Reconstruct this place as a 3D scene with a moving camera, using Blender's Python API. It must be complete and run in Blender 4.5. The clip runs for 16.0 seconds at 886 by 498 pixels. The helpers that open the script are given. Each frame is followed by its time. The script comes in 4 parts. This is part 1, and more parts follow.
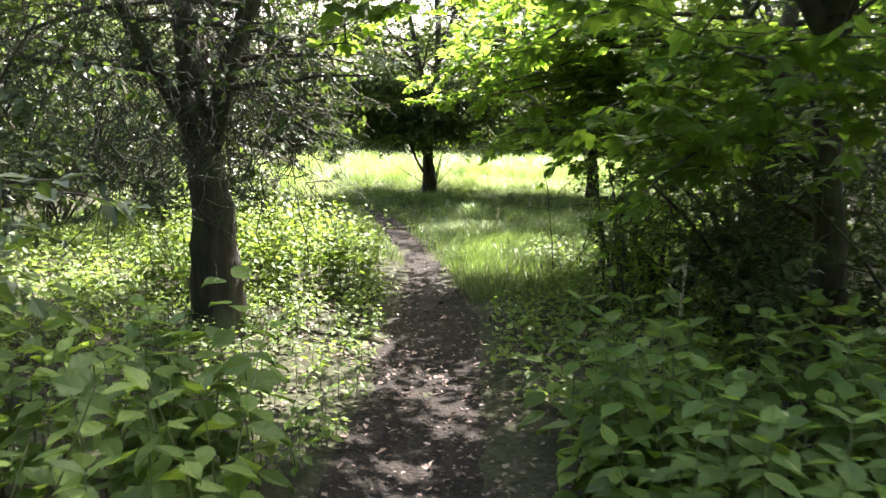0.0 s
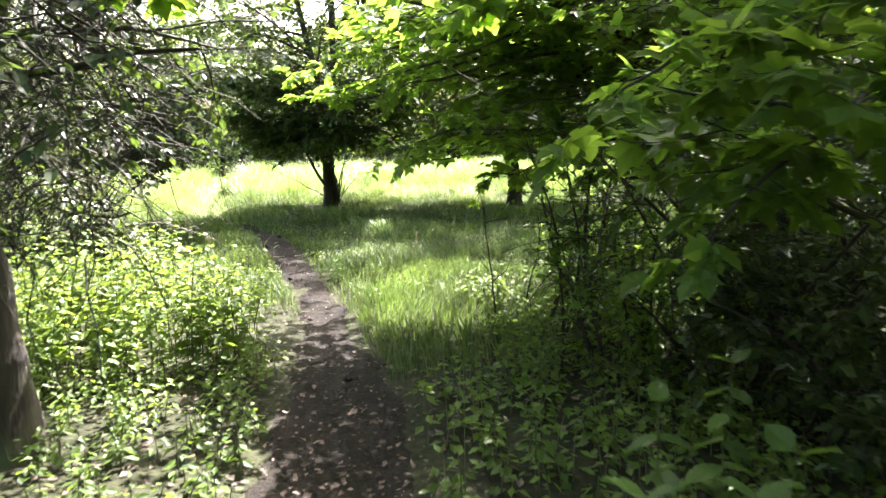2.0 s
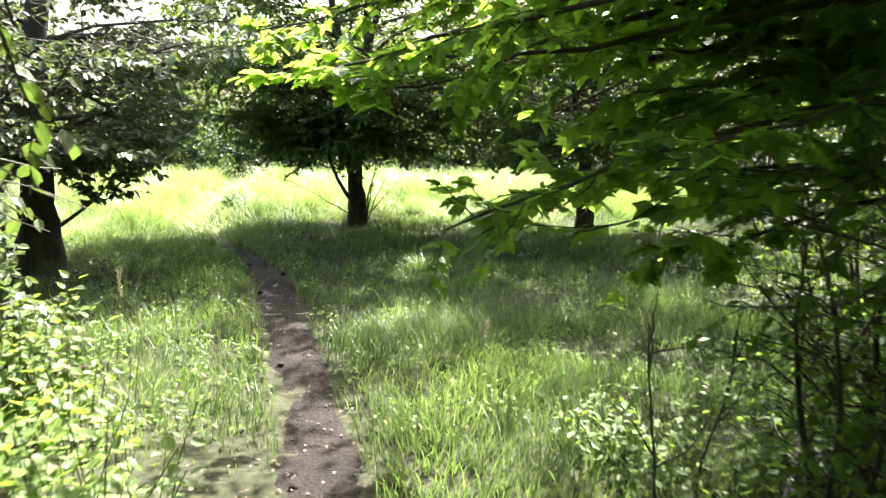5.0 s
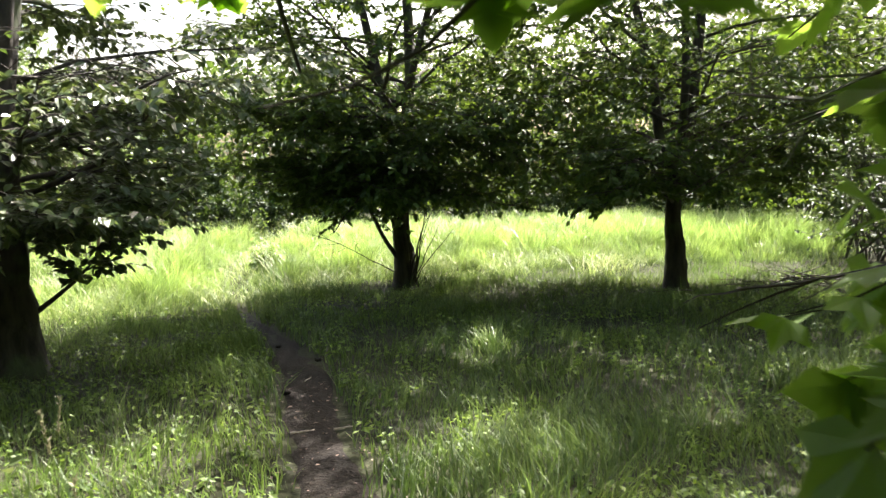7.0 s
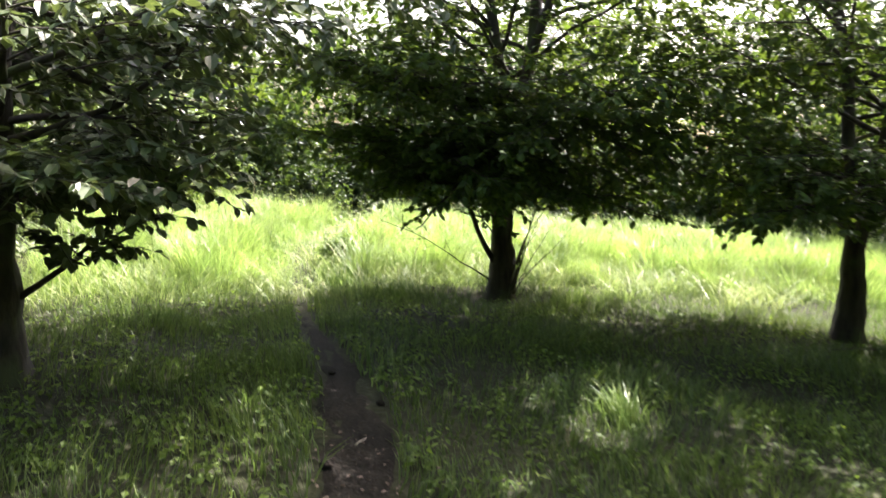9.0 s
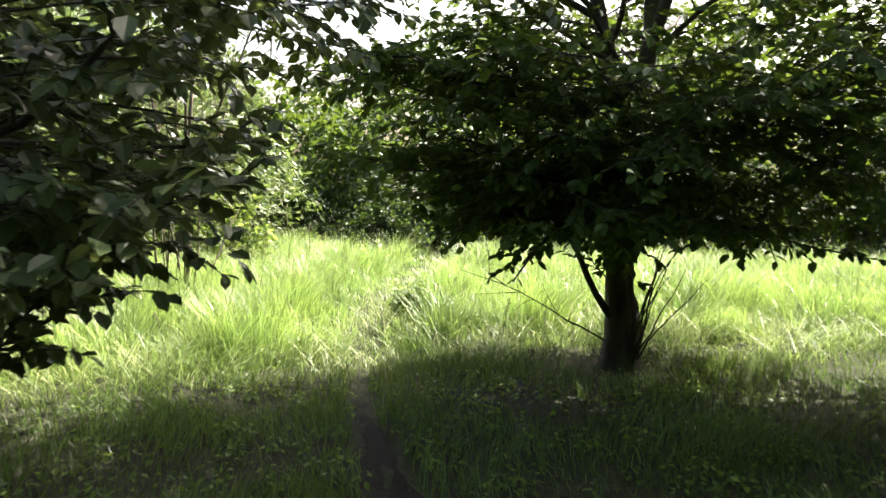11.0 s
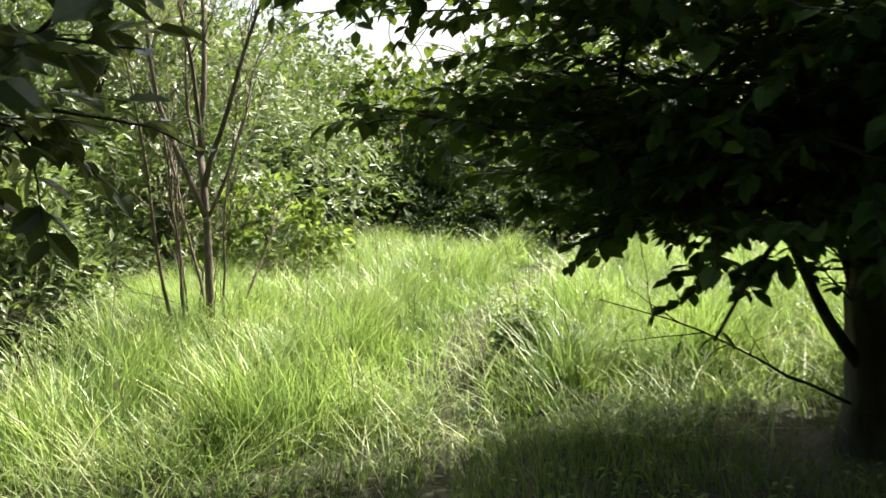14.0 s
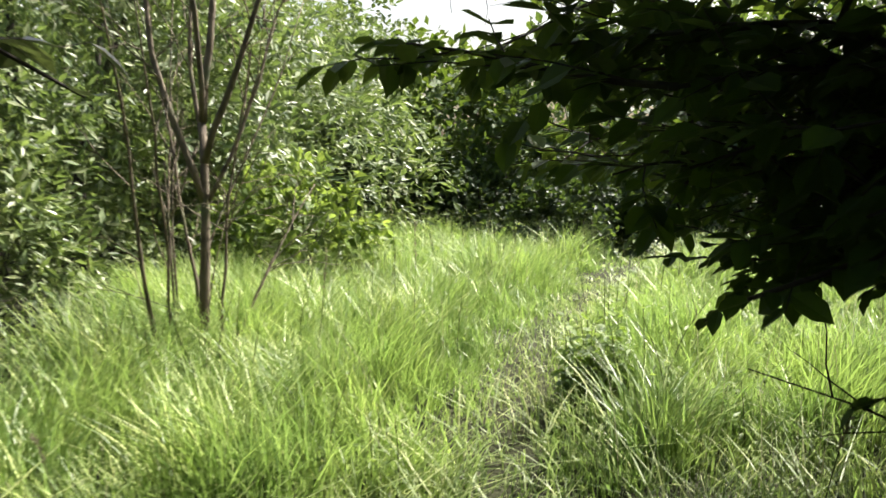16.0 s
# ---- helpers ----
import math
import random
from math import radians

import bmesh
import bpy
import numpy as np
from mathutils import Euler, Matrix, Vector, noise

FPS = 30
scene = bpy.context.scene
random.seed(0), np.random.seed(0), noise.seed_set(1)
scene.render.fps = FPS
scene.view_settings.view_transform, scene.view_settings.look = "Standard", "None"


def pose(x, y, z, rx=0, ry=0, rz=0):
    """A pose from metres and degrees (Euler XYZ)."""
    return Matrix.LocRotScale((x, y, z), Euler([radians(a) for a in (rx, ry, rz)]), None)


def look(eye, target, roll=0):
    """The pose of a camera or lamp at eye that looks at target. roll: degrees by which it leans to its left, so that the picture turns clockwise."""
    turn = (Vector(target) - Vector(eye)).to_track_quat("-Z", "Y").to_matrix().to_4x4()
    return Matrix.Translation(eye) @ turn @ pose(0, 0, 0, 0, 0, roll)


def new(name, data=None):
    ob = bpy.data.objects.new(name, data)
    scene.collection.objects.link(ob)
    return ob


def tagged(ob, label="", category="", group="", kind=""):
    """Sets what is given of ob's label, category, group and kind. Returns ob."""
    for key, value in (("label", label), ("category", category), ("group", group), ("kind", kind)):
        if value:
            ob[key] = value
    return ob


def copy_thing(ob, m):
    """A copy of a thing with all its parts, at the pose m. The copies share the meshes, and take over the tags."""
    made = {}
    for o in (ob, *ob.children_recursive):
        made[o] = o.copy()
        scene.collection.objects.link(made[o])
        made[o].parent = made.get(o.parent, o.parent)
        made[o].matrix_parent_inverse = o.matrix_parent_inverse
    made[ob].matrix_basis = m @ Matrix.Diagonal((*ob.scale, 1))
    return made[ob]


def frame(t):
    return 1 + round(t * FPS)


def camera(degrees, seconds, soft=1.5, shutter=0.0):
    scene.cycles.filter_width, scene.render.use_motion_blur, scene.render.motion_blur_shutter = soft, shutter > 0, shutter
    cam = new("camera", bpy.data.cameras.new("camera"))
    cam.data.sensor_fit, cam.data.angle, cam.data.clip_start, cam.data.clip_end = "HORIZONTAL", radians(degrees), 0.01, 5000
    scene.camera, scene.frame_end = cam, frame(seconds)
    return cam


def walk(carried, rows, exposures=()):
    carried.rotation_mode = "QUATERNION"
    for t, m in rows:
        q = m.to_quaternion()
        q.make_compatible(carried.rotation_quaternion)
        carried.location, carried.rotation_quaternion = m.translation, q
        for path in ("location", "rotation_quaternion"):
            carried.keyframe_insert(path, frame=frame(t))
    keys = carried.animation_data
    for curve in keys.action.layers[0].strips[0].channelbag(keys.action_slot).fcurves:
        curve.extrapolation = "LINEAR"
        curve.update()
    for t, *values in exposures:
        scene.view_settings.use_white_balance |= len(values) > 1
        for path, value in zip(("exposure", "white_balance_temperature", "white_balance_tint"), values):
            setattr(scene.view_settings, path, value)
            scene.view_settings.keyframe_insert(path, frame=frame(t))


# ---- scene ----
cam = camera(57.00, 16.0, soft=1.45, shutter=0.5)
PATH = [
    (0, (-0.759, 0.128, 1.494), (-0.515, 4.075, 0.892), 0.82),
    (0.5, (-0.781, 0.599, 1.435), (-0.569, 4.547, 0.832), 0.02),
    (1, (-0.744, 1.094, 1.425), (-0.475, 5.034, 0.792), -2.17),
    (1.5, (-0.632, 1.617, 1.471), (-0.048, 5.531, 0.888), 0.62),
    (2, (-0.585, 2.136, 1.487), (0.095, 6.034, 0.897), -1.36),
    (2.5, (-0.528, 2.682, 1.535), (0.141, 6.577, 0.917), 1.24),
    (3, (-0.492, 3.209, 1.560), (0.071, 7.121, 0.947), 0.75),
    (5.5, (-0.373, 5.697, 1.563), (0.151, 9.623, 1.005), 1.28),
    (6, (-0.373, 6.204, 1.576), (-0.088, 10.169, 1.126), 1.29),
    (6.5, (-0.395, 6.677, 1.542), (-0.140, 10.658, 1.254), -0.40),
    (7, (-0.402, 7.115, 1.527), (-0.058, 11.083, 1.157), -1.78),
    (7.5, (-0.403, 7.561, 1.487), (-0.079, 11.525, 1.059), -2.17),
    (8, (-0.414, 8.080, 1.468), (-0.125, 12.016, 0.814), -0.95),
    (8.5, (-0.439, 8.607, 1.503), (-0.426, 12.560, 0.892), 3.81),
    (9, (-0.490, 9.089, 1.514), (-0.559, 13.064, 1.074), 3.70),
    (9.5, (-0.522, 9.539, 1.497), (-0.825, 13.507, 1.095), 4.03),
    (12, (-0.682, 12.031, 1.494), (-1.313, 15.972, 1.234), -0.16),
    (12.5, (-0.743, 12.437, 1.467), (-1.468, 16.360, 1.175), -0.61),
    (13, (-0.811, 12.832, 1.443), (-1.594, 16.740, 1.109), -1.06),
    (13.5, (-0.859, 13.231, 1.457), (-1.812, 17.098, 1.089), -1.62),
    (14, (-0.942, 13.602, 1.460), (-2.036, 17.430, 1.075), -2.18),
    (14.5, (-0.985, 13.915, 1.471), (-2.275, 17.682, 1.090), -0.11),
    (15, (-1.071, 14.211, 1.442), (-2.525, 17.918, 1.059), -0.33),
    (15.5, (-1.192, 14.500, 1.438), (-2.638, 18.207, 1.031), -1.40),
    (16, (-1.343, 14.814, 1.446), (-2.657, 18.566, 1.007), 0.57),
]
EXPOSURES = [(0, 3.3, 6350, 18), (1.5, 3.4, 6300, 18), (3, 3.5, 6250, 18), (5.5, 3.12, 6250, 15), (7, 2.6, 6450, 15), (8, 2.58, 6250, 18), (9, 2.65, 6400, 17), (9.7, 2.6, 6450, 15), (12, 2.2, 6500, 15), (14, 1.83, 6500, 12), (16, 1.72, 6450, 12)]
walk(cam, [(t, look(eye, target, roll)) for t, eye, target, roll in PATH], EXPOSURES)

# ---- sky and sun ----
SUN_EL, SUN_AZ = 53.0, 32.0  # azimuth in degrees from +y towards +x
world = bpy.data.worlds.new("summer_sky")
scene.world = world
world.use_nodes = True
wn = world.node_tree.nodes
sky = wn.new("ShaderNodeTexSky")
sky.sky_type = "NISHITA"
sky.sun_disc = False
sky.sun_elevation = radians(SUN_EL)
sky.sun_rotation = radians(SUN_AZ)
sky.air_density, sky.dust_density, sky.ozone_density = 1.3, 7.0, 1.0
world.node_tree.links.new(sky.outputs[0], wn["Background"].inputs[0])
wn["Background"].inputs[1].default_value = 0.1
sun = new("sun", bpy.data.lights.new("sun", "SUN"))
sun.data.energy = 5.0
sun.data.angle = radians(0.53)
sun.data.color = (1.0, 0.955, 0.88)
sd = Vector((math.sin(radians(SUN_AZ)) * math.cos(radians(SUN_EL)), math.cos(radians(SUN_AZ)) * math.cos(radians(SUN_EL)), math.sin(radians(SUN_EL))))
sun.matrix_world = look(sd * 50, (0, 0, 0))

# ---- materials ----


def mat_nodes(name):
    m = bpy.data.materials.new(name)
    m.use_nodes = True
    nt = m.node_tree
    bsdf = nt.nodes["Principled BSDF"]
    return m, nt, bsdf


def ramp(nt, fac, stops):
    r = nt.nodes.new("ShaderNodeValToRGB")
    while len(r.color_ramp.elements) < len(stops):
        r.color_ramp.elements.new(0.5)
    for e, (p, c) in zip(r.color_ramp.elements, stops):
        e.position, e.color = p, (*c, 1)
    nt.links.new(fac, r.inputs[0])
    return r.outputs[0]


def noise_out(nt, scale, detail=4.0, vec=None, kind="Fac"):
    n = nt.nodes.new("ShaderNodeTexNoise")
    n.inputs["Scale"].default_value = scale
    n.inputs["Detail"].default_value = detail
    if vec is None:
        g = nt.nodes.new("ShaderNodeTexCoord")
        vec = g.outputs["Object"]
    nt.links.new(vec, n.inputs["Vector"])
    return n.outputs[kind]


def mix_rgb(nt, a, b, fac, mode="MIX"):
    m = nt.nodes.new("ShaderNodeMix")
    m.data_type, m.blend_type = "RGBA", mode
    for sock, val in ((m.inputs[6], a), (m.inputs[7], b), (m.inputs[0], fac)):
        if isinstance(val, (int, float)):
            sock.default_value = val
        elif isinstance(val, tuple):
            sock.default_value = (*val, 1)
        else:
            nt.links.new(val, sock)
    return m.outputs[2]


def leaf_material(name, dark, mid, light, through_col, rough=0.45, thin=0.45, patch=0.8, object_random=False, gloss=0.32):
    """A leaf: coloured by piece, with patches over a metre or so, letting part of the light through."""
    dark, mid, light, through_col = [(c[0] * 1.24, c[1] * 1.03, c[2] * 1.35) for c in (dark, mid, light, through_col)]
    m, nt, bsdf = mat_nodes(name)
    if object_random:
        rnd = nt.nodes.new("ShaderNodeObjectInfo").outputs["Random"]
    else:
        rnd = nt.nodes.new("ShaderNodeNewGeometry").outputs["Random Per Island"]
    col = ramp(nt, rnd, [(0.0, dark), (0.5, mid), (0.94, light), (1.0, tuple(min(1, c * 1.3) for c in light))])
    big = noise_out(nt, patch, 3.0)
    shade = ramp(nt, big, [(0.3, (0.72, 0.78, 0.7)), (0.7, (1.15, 1.1, 1.0))])
    col = mix_rgb(nt, col, shade, 1.0, "MULTIPLY")
    vein = ramp(nt, noise_out(nt, 60.0, 2.0), [(0.35, (0.88, 0.9, 0.86)), (0.65, (1.08, 1.06, 1.04))])
    col = mix_rgb(nt, col, vein, 1.0, "MULTIPLY")
    nt.links.new(col, bsdf.inputs["Base Color"])
    bsdf.inputs["Roughness"].default_value = rough
    bsdf.inputs["Specular IOR Level"].default_value = gloss
    tr = nt.nodes.new("ShaderNodeBsdfTranslucent")
    tcol = mix_rgb(nt, ramp(nt, rnd, [(0.0, tuple(c * 0.8 for c in through_col)), (1.0, tuple(min(1, c * 1.2) for c in through_col))]), shade, 1.0, "MULTIPLY")
    nt.links.new(tcol, tr.inputs["Color"])
    mx = nt.nodes.new("ShaderNodeMixShader")
    mx.inputs[0].default_value = thin
    nt.links.new(bsdf.outputs[0], mx.inputs[1])
    nt.links.new(tr.outputs[0], mx.inputs[2])
    nt.links.new(mx.outputs[0], nt.nodes["Material Output"].inputs[0])
    return m


def bark_material(name, dark, light, scale=18.0, stretch=0.25, rough=0.9):
    m, nt, bsdf = mat_nodes(name)
    tc = nt.nodes.new("ShaderNodeTexCoord")
    mp = nt.nodes.new("ShaderNodeMapping")
    mp.inputs["Scale"].default_value = (1, 1, stretch)
    nt.links.new(tc.outputs["Object"], mp.inputs["Vector"])
    f = noise_out(nt, scale, 8.0, mp.outputs[0])
    col = ramp(nt, f, [(0.3, dark), (0.7, light)])
    moss = ramp(nt, noise_out(nt, 3.0, 5.0), [(0.52, (0, 0, 0)), (0.68, (1, 1, 1))])
    col = mix_rgb(nt, col, (0.06, 0.075, 0.03), moss)
    nt.links.new(col, bsdf.inputs["Base Color"])
    bsdf.inputs["Roughness"].default_value = rough
    b = nt.nodes.new("ShaderNodeBump")
    b.inputs["Strength"].default_value = 0.7
    b.inputs["Distance"].default_value = 0.02
    nt.links.new(f, b.inputs["Height"])
    nt.links.new(b.outputs[0], bsdf.inputs["Normal"])
    return m


def ground_material(name, stops, fine=40.0, coarse=1.6, bump=0.5):
    m, nt, bsdf = mat_nodes(name)
    a = noise_out(nt, fine, 8.0)
    c = noise_out(nt, coarse, 5.0)
    col = ramp(nt, a, stops)
    col = mix_rgb(nt, col, ramp(nt, c, [(0.3, (0.7, 0.7, 0.72)), (0.7, (1.2, 1.15, 1.1))]), 1.0, "MULTIPLY")
    nt.links.new(col, bsdf.inputs["Base Color"])
    bsdf.inputs["Roughness"].default_value = 0.95
    bsdf.inputs["Specular IOR Level"].default_value = 0.15
    b = nt.nodes.new("ShaderNodeBump")
    b.inputs["Strength"].default_value = bump
    b.inputs["Distance"].default_value = 0.03
    nt.links.new(a, b.inputs["Height"])
    nt.links.new(b.outputs[0], bsdf.inputs["Normal"])
    return m


M_HORNBEAM = leaf_material("hornbeam_leaf", (0.022, 0.052, 0.012), (0.034, 0.074, 0.016), (0.06, 0.115, 0.025), (0.13, 0.23, 0.022), 0.62, 0.28, gloss=0.2)
M_DARKLEAF = leaf_material("shade_leaf", (0.022, 0.045, 0.014), (0.033, 0.065, 0.018), (0.05, 0.09, 0.025), (0.09, 0.17, 0.02), 0.5, 0.32)
M_GLOSSY = leaf_material("glossy_leaf", (0.036, 0.068, 0.02), (0.056, 0.098, 0.03), (0.09, 0.14, 0.05), (0.13, 0.2, 0.04), 0.34, 0.24, gloss=0.4)
M_MAPLE = leaf_material("maple_leaf", (0.045, 0.10, 0.015), (0.06, 0.13, 0.02), (0.085, 0.17, 0.03), (0.22, 0.42, 0.035), 0.5, 0.55)
M_MAPLE_BIG = leaf_material("maple_leaf_near", (0.045, 0.10, 0.015), (0.06, 0.13, 0.02), (0.085, 0.17, 0.03), (0.26, 0.48, 0.04), 0.5, 0.58, object_random=True)
M_WILLOW = leaf_material("grey_willow_leaf", (0.06, 0.115, 0.035), (0.11, 0.175, 0.06), (0.19, 0.26, 0.11), (0.16, 0.27, 0.05), 0.4, 0.3)
M_LIME = leaf_material("young_green_leaf", (0.07, 0.13, 0.025), (0.10, 0.18, 0.035), (0.15, 0.24, 0.05), (0.22, 0.36, 0.05), 0.5, 0.42)
M_NETTLE = leaf_material("nettle_leaf", (0.042, 0.092, 0.014), (0.07, 0.14, 0.02), (0.12, 0.21, 0.034), (0.19, 0.34, 0.03), 0.55, 0.4)
M_NETTLE_ONE = leaf_material("nettle_leaf_near", (0.042, 0.092, 0.014), (0.062, 0.128, 0.02), (0.095, 0.178, 0.03), (0.17, 0.31, 0.03), 0.55, 0.4, object_random=True)
# Tree shade is partly put into turf green, sunlight into the brighter meadow green.
M_GRASS = leaf_material("shade_darkened_grass", (0.033, 0.07, 0.016), (0.062, 0.118, 0.028), (0.125, 0.19, 0.05), (0.13, 0.24, 0.04), 0.5, 0.36)
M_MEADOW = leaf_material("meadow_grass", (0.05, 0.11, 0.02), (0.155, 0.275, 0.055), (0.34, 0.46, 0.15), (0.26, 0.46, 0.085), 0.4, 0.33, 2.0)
M_TRODDEN = leaf_material("trodden_grass", (0.07, 0.13, 0.03), (0.15, 0.24, 0.065), (0.27, 0.35, 0.12), (0.23, 0.37, 0.09), 0.5, 0.35)
M_STRAW = leaf_material("dry_grass_stalk", (0.17, 0.20, 0.10), (0.24, 0.26, 0.14), (0.33, 0.34, 0.21), (0.22, 0.26, 0.12), 0.6, 0.3)
M_BARK = bark_material("dark_bark", (0.014, 0.011, 0.008), (0.055, 0.044, 0.030))
M_TWIG = bark_material("grey_twig", (0.022, 0.019, 0.012), (0.062, 0.054, 0.036), 30.0)
M_SAPBARK = bark_material("red_brown_bark", (0.05, 0.038, 0.023), (0.15, 0.12, 0.077), 30.0)
M_STEM = leaf_material("green_stem", (0.06, 0.09, 0.03), (0.08, 0.11, 0.035), (0.1, 0.13, 0.05), (0.1, 0.14, 0.04), 0.6, 0.1)
M_SOIL = ground_material("bare_soil_path", [(0.3, (0.010, 0.0085, 0.0065)), (0.55, (0.019, 0.0158, 0.012)), (0.8, (0.038, 0.032, 0.025))], 45.0, 2.2, 0.8)
M_GROUND = ground_material("woodland_ground", [(0.3, (0.018, 0.019, 0.010)), (0.55, (0.032, 0.036, 0.017)), (0.8, (0.056, 0.060, 0.030))], 22.0, 0.7, 0.6)
M_LITTER = leaf_material("dry_leaf", (0.05, 0.040, 0.026), (0.09, 0.078, 0.05), (0.18, 0.155, 0.105), (0.08, 0.065, 0.035), 0.7, 0.15)
M_PALE = bark_material("pale_dead_wood", (0.20, 0.17, 0.13), (0.42, 0.37, 0.30), 40.0)

# ---- mesh helpers ----


def mesh_of(name, verts, loops, sizes, mat, smooth=False):
    """A mesh from arrays: vertices, corner indices and the corners of each face."""
    verts = np.asarray(verts, np.float32)
    loops = np.asarray(loops, np.int32)
    sizes = np.asarray(sizes, np.int32)
    me = bpy.data.meshes.new(name)
    me.vertices.add(len(verts))
    me.vertices.foreach_set("co", verts.ravel())
    me.loops.add(len(loops))
    me.loops.foreach_set("vertex_index", loops)
    me.polygons.add(len(sizes))
    starts = np.zeros(len(sizes), np.int32)
    starts[1:] = np.cumsum(sizes)[:-1]
    me.polygons.foreach_set("loop_start", starts)
    me.polygons.foreach_set("use_smooth", np.full(len(sizes), smooth))
    me.update(calc_edges=True)
    me.materials.append(mat)
    return me


class Soup:
    """Gathers pieces into one mesh."""

    def __init__(self):
        self.v, self.l, self.s, self.n = [], [], [], 0

    def add(self, verts, loops, sizes):
        self.v.append(verts)
        self.l.append(np.asarray(loops, np.int64) + self.n)
        self.s.append(sizes)
        self.n += len(verts)

    def tube(self, pts, r0, r1, sides=5, power=1.0, knots=0.0, rng=None):
        pts = np.asarray(pts, float)
        n = len(pts)
        tan = np.gradient(pts, axis=0)
        tan /= np.linalg.norm(tan, axis=1, keepdims=True) + 1e-9
        ref = np.array([0.31, 0.22, 0.1]) if abs(tan[0, 2]) > 0.7 else np.array([0.0, 0.05, 1.0])
        u = np.cross(tan, ref)
        u /= np.linalg.norm(u, axis=1, keepdims=True) + 1e-9
        w = np.cross(tan, u)
        rad = r1 + (r0 - r1) * (1 - np.linspace(0, 1, n)) ** power
        ang = np.linspace(0, 2 * np.pi, sides, endpoint=False)
        rr = np.repeat(rad[:, None], sides, 1)
        if knots and rng is not None:
            rr = rr * (1 + rng.normal(0, knots, rr.shape))
        ring = pts[:, None] + rr[..., None] * (np.cos(ang)[None, :, None] * u[:, None] + np.sin(ang)[None, :, None] * w[:, None])
        i = np.arange(n - 1)[:, None] * sides
        a = np.arange(sides)[None]
        b = (a + 1) % sides
        q = np.stack([i + a, i + b, i + b + sides, i + a + sides], -1).reshape(-1)
        if sides < 5:
            self.add(ring.reshape(-1, 3), q, np.array([4] * ((n - 1) * sides)))
            return
        caps = np.concatenate([np.arange(sides)[::-1], (n - 1) * sides + np.arange(sides)])
        self.add(ring.reshape(-1, 3), np.concatenate([q, caps]), np.array([4] * ((n - 1) * sides) + [sides, sides]))

    def stamp(self, shape, pos, along, normal, size):
        """Copies of a small template at many places, each turned by its own axis and normal."""
        tv, polys = shape
        along = along / (np.linalg.norm(along, axis=1, keepdims=True) + 1e-9)
        side = np.cross(along, normal)
        side /= np.linalg.norm(side, axis=1, keepdims=True) + 1e-9
        up = np.cross(side, along)
        v = tv[None] * size[:, None, None]
        p = pos[:, None] + v[..., :1] * side[:, None] + v[..., 1:2] * along[:, None] + v[..., 2:] * up[:, None]
        loops = np.concatenate([np.asarray(q) for q in polys])
        sizes = np.array([len(q) for q in polys])
        n = len(pos)
        off = np.arange(n)[:, None] * len(tv)
        self.add(p.reshape(-1, 3), (off + loops[None]).ravel(), np.tile(sizes, n))

    def mesh(self, name, mat, smooth=False):
        return mesh_of(name, np.concatenate(self.v), np.concatenate(self.l), np.concatenate(self.s), mat, smooth)


def part(name, data, parent, label=""):
    ob = new(name, data)
    ob.parent = parent
    if label:
        tagged(ob, label)
    return ob


# leaf templates: length 1 along y, a folded blade with a drooping tip
OVATE = (np.array([(0, 0, 0), (-0.29, 0.27, 0.06), (-0.27, 0.66, 0.03), (0, 1.0, -0.09), (0.27, 0.66, 0.03), (0.29, 0.27, 0.06)]), [(0, 3, 2, 1), (0, 5, 4, 3)])
SIMPLE = (np.array([(0, 0, 0), (-0.32, 0.45, 0.06), (0, 1.0, -0.06), (0.32, 0.45, 0.06)]), [(0, 2, 1), (0, 3, 2)])
NARROW = (np.array([(0, 0, 0), (-0.17, 0.5, 0.03), (0, 1.0, -0.05), (0.17, 0.5, 0.03)]), [(0, 2, 1), (0, 3, 2)])
MAPLE = (np.array([(0, 0, 0), (-0.22, 0.02, 0.02), (-0.42, 0.16, 0.0), (-0.30, 0.28, 0.03), (-0.58, 0.52, -0.04), (-0.26, 0.52, 0.02), (-0.24, 0.72, 0.02), (0, 1.0, -0.08),
                   (0.24, 0.72, 0.02), (0.26, 0.52, 0.02), (0.58, 0.52, -0.04), (0.30, 0.28, 0.03), (0.42, 0.16, 0.0), (0.22, 0.02, 0.02), (0, 0.35, -0.05)]),
         [(14, k, k + 1) for k in range(1, 13)] + [(14, 0, 1), (14, 13, 0)])


MAPLE_SMALL = (np.array([(0, 0.05, 0), (-0.40, 0.10, 0.0), (-0.58, 0.52, -0.04), (-0.22, 0.55, 0.02), (0, 1.0, -0.08), (0.22, 0.55, 0.02), (0.58, 0.52, -0.04), (0.40, 0.10, 0.0)]),
               [(0, 3, 2, 1), (0, 5, 4, 3), (0, 7, 6, 5)])


def serrated(teeth=6, wide=0.33):
    """An ovate blade with a toothed edge."""
    left, right = [], []
    for k in range(teeth * 2 + 1):
        t = k / (teeth * 2)
        w = wide * math.sin(math.pi * min(1, t * 1.02 + 0.02) ** 0.72) * (1.0 if k % 2 else 0.86)
        left.append((-w, 0.02 + t * 0.93, 0.07 * math.sin(math.pi * t)))
        right.append((w, 0.02 + t * 0.93, 0.07 * math.sin(math.pi * t)))
    v = [(0, 0, 0), (0, 0.33, -0.01), (0, 0.66, -0.03), (0, 1, -0.12)] + left + right
    n = len(left)
    f = []
    for base, flip in ((4, 1), (4 + n, 0)):
        spine = lambda k: 0 if k < n * 0.25 else (1 if k < n * 0.55 else (2 if k < n * 0.85 else 3))
        for k in range(n - 1):
            s0, s1 = spine(k), spine(k + 1)
            q = [s0, base + k, base + k + 1] if s0 == s1 else [s0, base + k, base + k + 1, s1]
            f.append(tuple(q[::-1] if flip else q))
    return np.array(v), f


NETTLE_LEAF = serrated()


